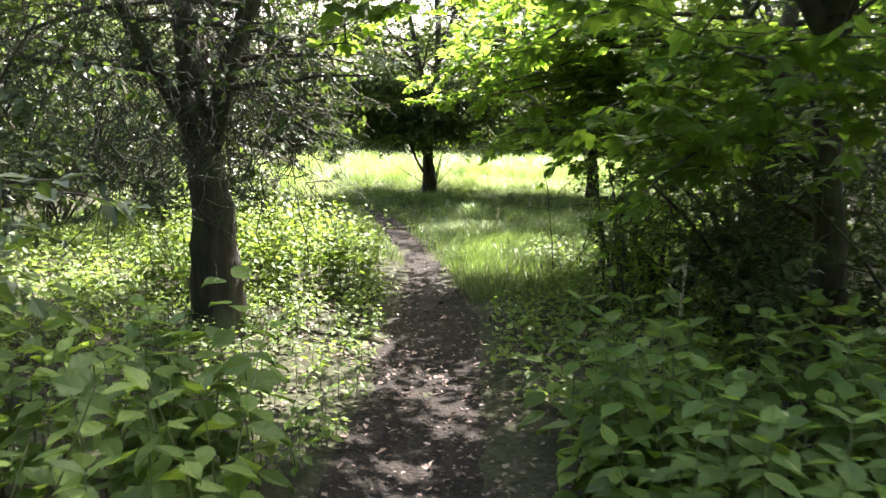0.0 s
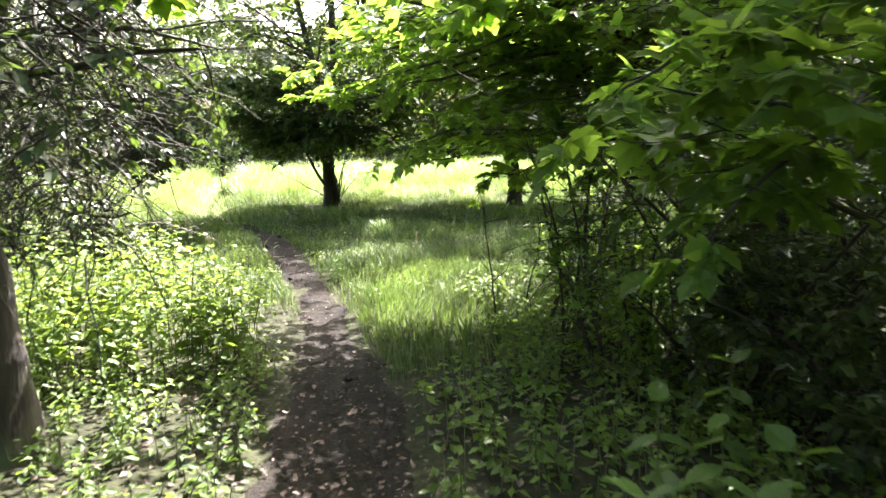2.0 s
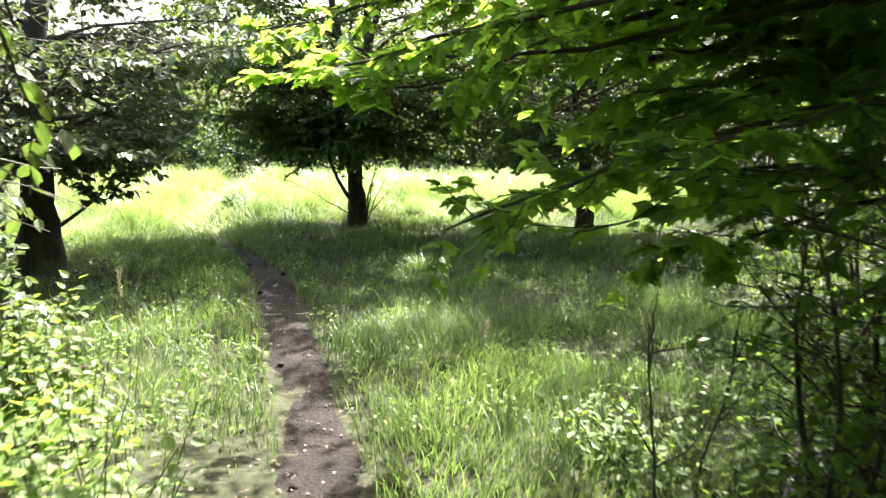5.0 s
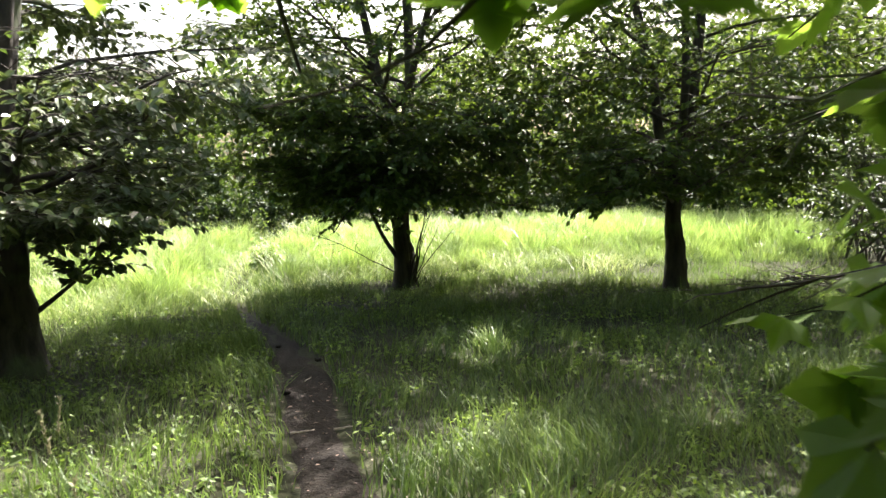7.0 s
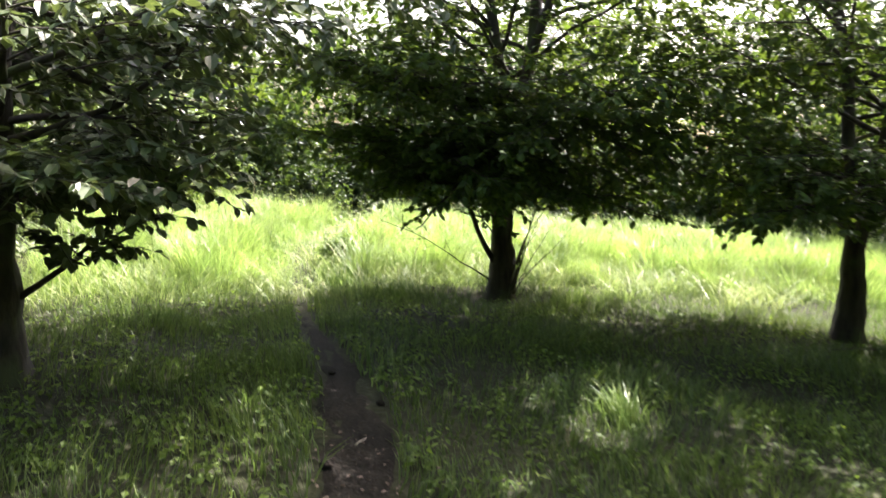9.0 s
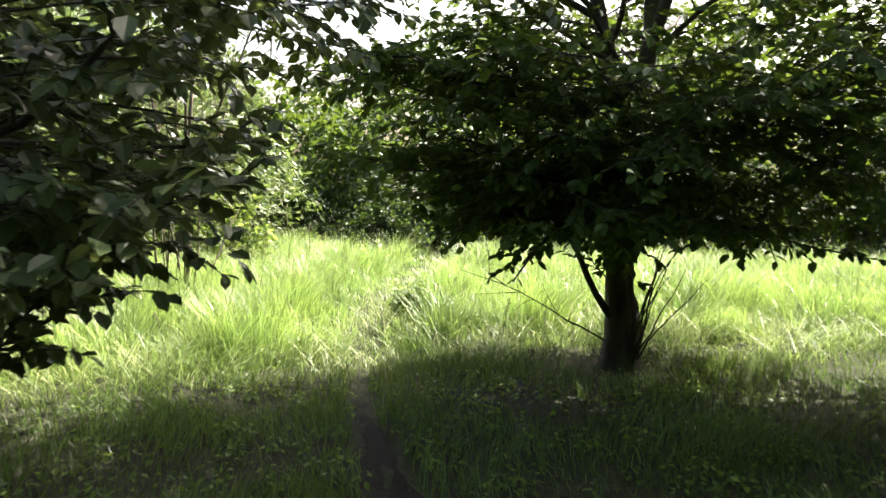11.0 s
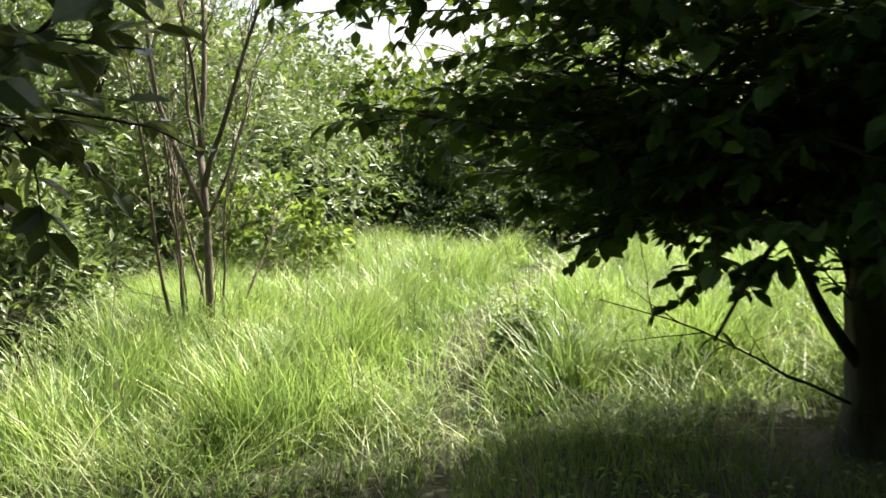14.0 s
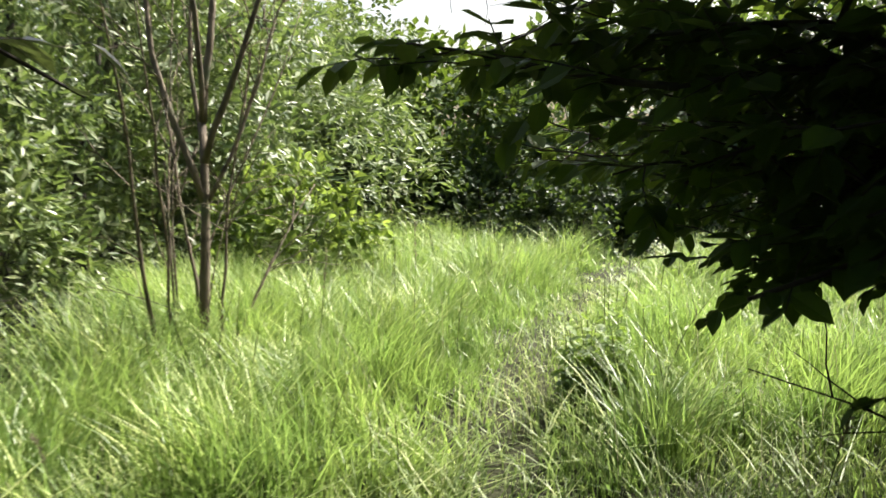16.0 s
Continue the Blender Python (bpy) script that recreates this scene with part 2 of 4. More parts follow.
def gz(x, y):
    """The lie of the ground."""
    rise = np.clip((y - 17.8) / 2.4, 0, 1)
    return 0.03 * np.sin(x * 0.9 + 0.4) * np.cos(y * 0.7) + 0.02 * np.sin(x * 2.1 + y * 1.3) + 0.16 * rise * rise * (3 - 2 * rise)


PATH_LINE = [(-0.9, -6), (-0.85, 0), (-0.69, 3.4), (-0.57, 4.4), (-0.48, 5.6), (-0.42, 6.6), (-0.42, 7.6), (-0.44, 9.1), (-0.52, 9.9), (-0.65, 10.9), (-0.75, 11.8), (-0.83, 12.4), (-0.97, 13.5), (-1.2, 14.5), (-1.48, 15.4), (-1.77, 16.2), (-2.04, 17.2), (-2.22, 18.1), (-2.5, 19.7), (-2.6, 20.5), (-2.5, 23), (-2.2, 30)]
PX = np.array([p[0] for p in PATH_LINE])
PY = np.array([p[1] for p in PATH_LINE])


def path_x(y):
    return np.interp(y, PY, PX)


def path_half(y):
    return np.interp(y, [0, 3.4, 5, 6.3, 7.6, 9, 11, 12.3, 13.5, 15.4, 16.2, 18, 20, 22], [0.3, 0.3, 0.32, 0.33, 0.22, 0.16, 0.15, 0.16, 0.17, 0.10, 0.05, 0.0, 0.0, 0.0])


def open_way(p):
    """True where a leaf or branch keeps clear of the walker's way."""
    x, y, z = p[:, 0], p[:, 1], p[:, 2]
    way = np.interp(y, [0, 3, 6, 9, 12, 15, 17], [-0.75, -0.49, -0.37, -0.49, -0.69, -1.4, -2.0])
    right = np.interp(y, [2.2, 3.0, 4.6, 5.2, 7.0, 7.8], [0.5, 0.75, 0.8, 1.25, 1.2, 0.45])
    ahead = (y > -0.8) & (y < 15.4) & (z > 0.6) & (z < 2.0) & (x - way < right) & (x - way > -0.5)
    beyond = (y >= 15.0) & (y < 16.3) & (z < 1.65) & (np.abs(x - way) < 0.75) | (y >= 16.3) & (y < 19) & (z < 1.4) & (np.abs(x - way) < 0.4)
    return ~(ahead | beyond)


def unit(v):
    v = np.asarray(v, float)
    return v / (np.linalg.norm(v) + 1e-9)


def wander(rng, p, d, length, n, wob=0.15, grav=0.0):
    pts = [np.asarray(p, float)]
    d = unit(d)
    for _ in range(n):
        d = unit(d + rng.normal(0, wob, 3) + np.array([0, 0, grav]))
        pts.append(pts[-1] + d * length / n)
    return np.array(pts)


def at_frac(pts, f):
    k = f * (len(pts) - 1)
    i = min(int(k), len(pts) - 2)
    return pts[i] + (pts[i + 1] - pts[i]) * (k - i), unit(pts[i + 1] - pts[i])


# ---- ground and path ----
def build_ground():
    xs = np.concatenate([[-900, -300, -120, -60, -30], np.linspace(-16, 16, 81), [30, 60, 120, 300, 900]])
    ys = np.concatenate([[-900, -300, -100, -40, -15], np.linspace(-5, 34, 98), [45, 70, 130, 300, 900]])
    X, Y = np.meshgrid(xs, ys)
    Z = gz(X, Y) - 0.05 * np.exp(-((X - path_x(Y)) / 0.35) ** 2) * ((Y > -5) & (Y < 22))
    v = np.stack([X, Y, Z], -1).reshape(-1, 3)
    w = len(xs)
    i, j = np.meshgrid(np.arange(len(ys) - 1), np.arange(w - 1), indexing="ij")
    a = (i * w + j).ravel()
    q = np.stack([a, a + 1, a + w + 1, a + w], -1).ravel()
    ob = new("ground", mesh_of("ground", v, q, np.full(len(a), 4), M_GROUND, True))
    tagged(ob, "dark green woodland floor running out into a meadow", "ground", kind="structure")


def build_path():
    rng = np.random.default_rng(5)
    ys = np.arange(-6, 16.7, 0.12)
    cols = 9
    cx = path_x(ys)
    hw = path_half(ys) + 0.04
    wobl = np.convolve(rng.normal(0, 0.06, len(ys) + 8), np.ones(4) / 4, "same")[: len(ys)]
    wobr = np.convolve(rng.normal(0, 0.06, len(ys) + 8), np.ones(4) / 4, "same")[: len(ys)]
    u = np.linspace(-1, 1, cols)
    X = cx[:, None] + u[None] * hw[:, None] + np.where(u[None] < 0, wobl[:, None], wobr[:, None]) * np.abs(u[None])
    Y = np.repeat(ys[:, None], cols, 1)
    Z = gz(X, Y) - 0.05 * np.exp(-((X - path_x(Y)) / 0.35) ** 2) + 0.022 - 0.03 * np.abs(u[None]) ** 4 + rng.normal(0, 0.005, X.shape)
    v = np.stack([X, Y, Z], -1).reshape(-1, 3)
    i, j = np.meshgrid(np.arange(len(ys) - 1), np.arange(cols - 1), indexing="ij")
    a = (i * cols + j).ravel()
    q = np.stack([a, a + 1, a + cols + 1, a + cols], -1).ravel()
    ob = new("path", mesh_of("path", v, q, np.full(len(a), 4), M_SOIL, True))
    tagged(ob, "narrow trodden path of bare dark brown soil", "path", kind="structure")


build_ground()
build_path()

# ---- trees ----
def spray_leaves(rng, pts, count, size, spread=0.35, droop=0.35, tilt=0.3):
    """Leaves set alternately along a twig, in the plane of its spray."""
    f = np.sort(rng.uniform(0.12, 1.0, count))
    k = f * (len(pts) - 1)
    i = np.minimum(k.astype(int), len(pts) - 2)
    p = pts[i] + (pts[i + 1] - pts[i]) * (k - i)[:, None]
    t = pts[i + 1] - pts[i]
    t /= np.linalg.norm(t, axis=1, keepdims=True) + 1e-9
    side = np.cross(t, [0, 0, 1.0])
    side /= np.linalg.norm(side, axis=1, keepdims=True) + 1e-6
    sgn = np.where(np.arange(count) % 2 == 0, 1.0, -1.0)[:, None]
    d = t * 0.7 + side * sgn * 0.8 + rng.normal(0, spread, (count, 3)) - np.array([0, 0, droop])
    n = np.array([0, 0, 1.0]) + rng.normal(0, tilt, (count, 3)) + d * 0.1
    return p, d, n, size * rng.uniform(0.65, 1.2, count)


class Crown:
    def __init__(self):
        self.p, self.d, self.n, self.s = [], [], [], []

    def add(self, p, d, n, s):
        self.p.append(p)
        self.d.append(d)
        self.n.append(n)
        self.s.append(s)

    def arrays(self):
        return [np.concatenate(a) for a in (self.p, self.d, self.n, self.s)]


def limb_system(rng, wood_list, twigs, crown, start, d, length, r, size, subs, twigs_per, leaves, droop, flat=0.6, base=(0, 0, 0), bare=0.18):
    """One limb with its side branches, twigs and leaves."""
    floor_z = base[2] + rng.normal(0, 0.13)
    base = np.array((base[0], base[1], 0))
    pts = wander(rng, start, d, length, 8, 0.10, droop)
    bad = np.nonzero(~open_way(pts + base))[0]
    if len(bad):
        if bad[0] < 4:
            return
        pts = pts[: bad[0]]
    if pts[-1, 2] < floor_z - 0.1 or (pts[-1, 2] < floor_z + 0.05 and pts[-1, 2] < pts[0, 2]):
        return
    w = Soup()
    w.tube(pts, r, r * 0.18, 6, 1.0, 0.05, rng)
    wood_list.append(w)
    side_sign = 1
    for k in range(subs):
        f = bare + (1 - bare) * (k + rng.uniform(0.2, 0.9)) / subs
        p, t = at_frac(pts, min(f, 0.999))
        s = unit(np.cross(t, [0, 0, 1.0]) + 1e-4)
        side_sign = -side_sign
        dd = unit(t * 0.6 + s * side_sign * rng.uniform(0.5, 1.1) + np.array([0, 0, rng.normal(0.0, 0.35) * (1 - flat) + 0.05]))
        ln = length * (0.50 - 0.26 * f) * rng.uniform(0.7, 1.25) + 0.15
        sp = wander(rng, p, dd, ln, 5, 0.12, droop * 1.3)
        if not open_way(sp + base).all() or sp[-1, 2] < floor_z:
            continue
        twigs.tube(sp, max(0.004, r * 0.28), 0.003, 4)
        for j in range(twigs_per):
            g = (j + rng.uniform(0.1, 0.95)) / twigs_per
            q, t2 = at_frac(sp, min(g, 0.999))
            s2 = unit(np.cross(t2, [0, 0, 1.0]) + 1e-4)
            sg = 1 if j % 2 else -1
            d2 = unit(t2 * 0.7 + s2 * sg * rng.uniform(0.4, 1.0) + np.array([0, 0, rng.normal(0, 0.25)]))
            l2 = ln * rng.uniform(0.25, 0.5) * (1.15 - 0.5 * g) + 0.12
            tp = wander(rng, q, d2, l2, 3, 0.15, droop * 1.5)
            if not open_way(tp + base).all() or tp[-1, 2] < floor_z + rng.uniform(-0.12, 0.06):
                continue
            if tp[0, 2] < 2.9:
                twigs.tube(tp, 0.0035, 0.0015, 3)
            crown.add(*spray_leaves(rng, tp, leaves, size))
        crown.add(*spray_leaves(rng, sp, leaves + 2, size))
    crown.add(*spray_leaves(rng, pts[-3:], leaves, size))


def make_tree(name, base, seed, label, category, trunk_pts, trunk_r, stems, limbs, leaf_mat, leaf_shape, leaf_size, wood_mat=M_BARK, subs=9, twigs_per=6, leaves=8, droop=-0.02, flat=0.6, bare=0.18, clear=0.3, near=None, near_mat=None, keep=None):
    """stems: further upright stems (from a fraction of the trunk, direction, length, radius).
    limbs: (stem index or -1 for the trunk, fraction, azimuth, elevation, length, radius)."""
    rng = np.random.default_rng(seed)
    thing = new(name)
    thing.location = base
    tagged(thing, label, category)
    tp = np.asarray(trunk_pts, float)
    fine = np.array([[np.interp(q, np.arange(len(tp)), tp[:, c]) for c in range(3)] for q in np.linspace(0, len(tp) - 1, 14)])
    w = Soup()
    rad = np.interp(np.linspace(0, 1, 14), [0, 0.06, 0.2, 1], [1.45, 1.1, 1.0, 0.55]) * trunk_r
    fine[1:-1, :2] += rng.normal(0, trunk_r * 0.05, (12, 2))
    sides = 14
    ang = np.linspace(0, 2 * np.pi, sides, endpoint=False)
    lob = 1 + 0.10 * np.sin(ang * 3 + seed) + 0.06 * np.sin(ang * 5 + 1.3 * seed)
    ring = fine[:, None] + (rad[:, None] * lob[None] * (1 + rng.normal(0, 0.04, (14, sides))))[..., None] * np.stack([np.cos(ang), np.sin(ang), 0 * ang], -1)[None]
    ring[0, :, 2] -= 0.12
    i = np.arange(13)[:, None] * sides
    a = np.arange(sides)[None]
    b = (a + 1) % sides
    q = np.stack([i + a, i + b, i + b + sides, i + a + sides], -1).reshape(-1)
    w.add(ring.reshape(-1, 3), np.concatenate([q, 13 * sides + np.arange(sides)]), np.array([4] * (13 * sides) + [sides]))
    part("trunk", w.mesh("trunk", wood_mat, True), thing)
    lines = []
    for f, d, ln, r in stems:
        p, _ = at_frac(fine, f)
        pts = wander(rng, p, d, ln, 9, 0.09, 0.05)
        s = Soup()
        s.tube(pts, r, r * 0.25, 9, 1.0, 0.05, rng)
        part("stem", s.mesh("stem", wood_mat, True), thing)
        lines.append(pts)
    wood_list, twigs, crown = [], Soup(), Crown()
    for k, f, az, el, ln, r in limbs:
        p, _ = at_frac(fine if k < 0 else lines[k], min(f, 0.999))
        d = (math.sin(radians(az)) * math.cos(radians(el)), math.cos(radians(az)) * math.cos(radians(el)), math.sin(radians(el)))
        limb_system(rng, wood_list, twigs, crown, p, d, ln, r, leaf_size, subs, twigs_per, leaves, droop, flat, (base[0], base[1], clear), bare)
    for s in wood_list:
        part("limb", s.mesh("limb", wood_mat, True), thing)
    tagged(part("branchwork", twigs.mesh("branchwork", wood_mat), thing), kind="stuff")
    p, d, n, s = crown.arrays()
    ok = open_way(p + np.array(base)) & (p[:, 2] > clear - 0.25)
    if keep is not None:
        ok &= keep(p + np.array(base))
    if near is not None:
        pick = np.nonzero(ok & near(p + np.array(base)))[0][:220]
        ok[pick] = False
        one = Soup()
        one.stamp(MAPLE, np.zeros((1, 3)), np.array([[0, 1.0, 0]]), np.array([[0, 0, 1.0]]), np.ones(1))
        one = one.mesh("leaf", near_mat)
        for k in pick:
            a = Vector(d[k]).normalized()
            sd_ = a.cross(Vector(n[k])).normalized()
            up = sd_.cross(a)
            leaf = part("leaf", one, thing)
            leaf.matrix_basis = Matrix.Translation(p[k]) @ Matrix((sd_, a, up)).transposed().to_4x4() @ Matrix.Scale(s[k], 4)
    leafs = Soup()
    low, high = ok & (p[:, 2] < 3.2), ok & (p[:, 2] >= 3.2)
    leafs.stamp(leaf_shape, p[low], d[low], n[low], s[low])
    leafs.stamp(SIMPLE, p[high], d[high], n[high], s[high] * 1.05)
    part("crown", leafs.mesh("crown", leaf_mat), thing)
    return thing


def ring_limbs(rng, stem_ids, count, f0, f1, el0, el1, len0, len1, r0=0.035, az0=0.0, az_range=360.0):
    out = []
    for k in range(count):
        t = k / max(1, count - 1)
        az = az0 + (k * 137.5) % az_range
        out.append((stem_ids[k % len(stem_ids)], f0 + (f1 - f0) * t, az, el0 + (el1 - el0) * t + rng.normal(0, 5), (len0 + (len1 - len0) * t) * rng.uniform(0.85, 1.15), r0 * (1 - 0.5 * t)))
    return out


SUN_GAPS = [(0.56, 13.95, 0.30), (0.15, 14.3, 0.12), (-1.9, 11.6, 0.22), (-1.2, 10.9, 0.12), (0.55, 11.3, 0.15), (0.25, 10.6, 0.13), (1.7, 11.9, 0.16), (1.2, 10.2, 0.18), (2.3, 14.9, 0.14), (-2.6, 10.9, 0.25), (-0.62, 11.7, 0.1), (-1.6, 13.6, 0.12), (2.1, 10.6, 0.15), (-0.1, 12.9, 0.1)]


def outside_gaps(q):
    """False for leaves cut from the canopy so sun reaches chosen spots."""
    ok = np.ones(len(q), bool)
    for gx, gy, gr in SUN_GAPS:
        rel = q - np.array([gx, gy, 0.1])
        along = rel @ np.array(sd)
        ok &= np.linalg.norm(rel - along[:, None] * np.array(sd), axis=1) > gr
    # higher leaves cut so the sun lights the left tree's low leaves
    for gx, gy, gr in ((-3.9, 11.3, 0.65), (-2.9, 11.2, 0.6), (-4.6, 11.9, 0.5)):
        rel = q - np.array([gx, gy, 0.0])
        along = rel @ np.array(sd)
        ok &= (np.linalg.norm(rel - along[:, None] * np.array(sd), axis=1) > gr) | (q[:, 2] < 2.2)
    # crowns are cut to a set shadow edge on the ground
    fx, fy = q[:, 0] - q[:, 2] * sd.x / sd.z, q[:, 1] - q[:, 2] * sd.y / sd.z
    edge = np.where(fx < -0.4, 17.5 + 0.95 * (fx + 2.4), 19.4) + 0.25 * np.sin(fx * 5.0 + fy * 3.0)
    # thinned near the shadow's edge, so dappled sun falls on the turf there
    thin = np.random.default_rng(len(q)).uniform(0, 1, len(q)) < np.clip((edge - fy) / 1.6, 0.25, 1)
    return ok & (fy < edge) & thin


def hornbeam(base, seed, label, height, clear, reach, trunk_r, leaf_mat=M_HORNBEAM, size=0.105, extra=(), shoots=0, subs=10, twigs_per=6, leaves=8, low=12, high=38, shape=OVATE, upper=1.0):
    rng = np.random.default_rng(seed + 100)
    sunward = lambda az: 1 - 0.45 * max(0.0, math.cos(radians(az + 5)))
    trunk = [(0, 0, 0), (0.01, 0, 0.4), (-0.02, 0.02, 0.8), (0.0, 0.0, clear + 0.35)]
    stems = [(0.97, (0.16, 0.05, 1), height - 1.4, trunk_r * 0.62), (0.9, (-0.24, 0.10, 1), height - 1.8, trunk_r * 0.5), (0.93, (0.1, -0.28, 1), height - 2.0, trunk_r * 0.42)]
    limbs = [(-1, 0.80 + 0.18 * (k % 5) / 5, k * 360 / low + seed * 20 + rng.normal(0, 8), 8 + 7 * (k % 3), reach * sunward(k * 360 / low + seed * 20) * rng.uniform(0.85, 1.1), 0.026) for k in range(low)]
    for k in range(high):
        t = k / (high - 1)
        limbs.append((k % 3, 0.02 + 0.94 * t ** 1.7, k * 137.5 + seed * 31, 12 + 36 * t + rng.normal(0, 5), reach * upper * sunward(k * 137.5 + seed * 31) * np.interp(t, [0, 0.35, 0.7, 1], [1.05, 1.45, 1.45, 0.6]) * rng.uniform(0.85, 1.15), 0.032 - 0.014 * t))
    limbs += list(extra)
    t = make_tree("hornbeam_tree", base, seed, label, "tree", trunk, trunk_r, stems, limbs, leaf_mat, shape, size, subs=subs, twigs_per=twigs_per, leaves=leaves, droop=-0.035, clear=clear, keep=outside_gaps)
    for k in range(shoots):
        sh = Soup()
        a = rng.uniform(-1.1, 0.7)
        sh.tube(wander(rng, (trunk_r * 0.9 * math.cos(a), trunk_r * 0.9 * math.sin(a) - 0.02, 0.02), (0.10 * math.cos(a) + 0.03, 0.08 * math.sin(a), 1), rng.uniform(0.75, 1.3), 8, 0.12, 0.04), 0.010, 0.003, 5)
        part("shoot", sh.mesh("shoot", M_BARK, True), t)
    return t


C_TREE = hornbeam((0, 18, 0), 1, "hornbeam with low spreading crown at the meadow's edge", 8.2, 1.05, 1.9, 0.145, size=0.088, leaves=11, high=56, extra=[(-1, 0.36, 268, 56, 1.2, 0.03), (-1, 0.97, 236, 20, 2.0, 0.03), (-1, 0.93, 256, 22, 2.1, 0.03), (1, 0.03, 222, 18, 2.1, 0.03), (-1, 0.98, 245, 27, 2.0, 0.03), (1, 0.10, 238, 14, 2.2, 0.03), (1, 0.16, 255, 14, 2.3, 0.03), (2, 0.14, 212, 12, 2.4, 0.03), (1, 0.26, 245, 18, 2.3, 0.03), (-1, 0.97, 205, 17, 2.1, 0.028), (-1, 0.98, 186, 18, 2.0, 0.028), (-1, 0.95, 222, 17, 2.1, 0.028), (-1, 0.99, 168, 19, 1.9, 0.026), (0, 0.04, 196, 14, 2.2, 0.028), (2, 0.05, 228, 14, 2.2, 0.028), (0, 0.08, 150, 14, 2.0, 0.026), (2, 0.10, 178, 14, 2.2, 0.026)], shoots=15, low=15)
hornbeam((3.42, 17.15, 0), 2, "slim hornbeam with a straight dark trunk", 8.2, 1.1, 1.9, 0.14, size=0.088, leaves=10, high=54)
hornbeam((-3.3, 13.9, 0), 3, "dark-trunked tree with dense low leafy branches", 7.6, 1.0, 1.4, 0.22, M_GLOSSY, 0.10, high=36, upper=1.25, leaves=7, extra=[(0, 0.10, 14, 13, 2.0, 0.04), (0, 0.17, 27, 14, 2.1, 0.035), (0, 0.28, 8, 14, 2.0, 0.03), (1, 0.2, 40, 18, 1.6, 0.03), (-1, 0.3, 70, 50, 1.05, 0.03), (-1, 0.5, 250, 12, 1.4, 0.03)])
# Added tree, its trunk out of view, whose crown shades the turf.
hornbeam((5.3, 12.3, 0), 4, "tall hornbeam added beside the view to shade the turf", 8.2, 2.0, 2.4, 0.13, subs=8, twigs_per=6, shape=SIMPLE)
for o in list(scene.objects):
    if o.name.startswith("hornbeam_tree"):
        tagged(o, group="hornbeams along the meadow")
# a bare arching twig low on the hornbeam
bt = Soup()
rb = np.random.default_rng(77)
arc = wander(rb, (-0.12, -0.08, 0.24), (-0.85, -0.92, 0.22), 1.5, 9, 0.08, 0.07)
bt.tube(arc, 0.009, 0.002, 5)
for k in range(9):
    p, t = at_frac(arc, 0.15 + 0.085 * k)
    bt.tube(wander(rb, p, unit(t + rb.normal(0, 0.6, 3)), rb.uniform(0.12, 0.4), 4, 0.15), 0.004, 0.001, 3)
part("twig", bt.mesh("twig", M_BARK), C_TREE)
# the low limb that leaves the trunk at knee height
lw = Soup()
lw.tube(wander(rb, (-0.07, -0.06, 0.42), (-0.42, -0.08, 1), 1.15, 8, 0.06, 0.02), 0.034, 0.016, 8, 1.0, 0.05, rb)
part("limb", lw.mesh("limb", M_BARK, True), C_TREE)


def gnarled_tree():
    """The leaning old tree beside the path, hung with dead twigs."""
    rng = np.random.default_rng(11)
    trunk = [(0, 0, 0), (-0.03, 0, 0.5), (-0.02, 0.0, 0.95), (-0.10, 0.0, 1.3), (-0.2, 0.02, 1.7)]
    stems = [(0.9, (-0.15, 0.1, 1), 3.6, 0.10), (0.70, (0.55, 0.1, 1), 3.4, 0.085), (0.8, (-0.6, -0.2, 1), 3.0, 0.06)]
    limbs = ring_limbs(rng, [0, 1, 2, 1], 30, 0.12, 0.98, 4, 40, 2.2, 1.6, 0.03)
    # leaves stay dense only above 2.7 m, an out-of-view canopy added for shade
    t = make_tree("gnarled_tree", (-2.03, 6.1, 0), 12, "leaning old tree with dark bark and tangled dead twigs", "tree", trunk, 0.175, stems, limbs, M_DARKLEAF, OVATE, 0.07, subs=10, twigs_per=7, leaves=9, droop=-0.05, flat=0.2, keep=lambda q: (q[:, 2] > 2.7) | (np.random.default_rng(5).uniform(0, 1, len(q)) < 0.3))
    s = Soup()
    for k in range(1700):
        a = rng.uniform(0, 2 * np.pi)
        r = rng.uniform(0.05, 1.0) ** 0.7 * 1.35
        p = np.array([r * math.cos(a) - 0.3, r * math.sin(a), rng.uniform(1.05, 2.7) + 0.2 * (1 - r)])
        if p[0] > 0.75:
            continue
        s.tube(wander(rng, p, (rng.normal(0, 0.6), rng.normal(0, 0.6), -0.35), rng.uniform(0.3, 0.95), 5, 0.4, -0.12), rng.uniform(0.0025, 0.006), 0.0012, 3)
    tagged(part("twig_tangle", s.mesh("twig_tangle", M_TWIG), t, "tangle of thin grey dead twigs"), kind="stuff")
    return t


gnarled_tree()

# maples on the shaded side of the path
rng_m = np.random.default_rng(21)
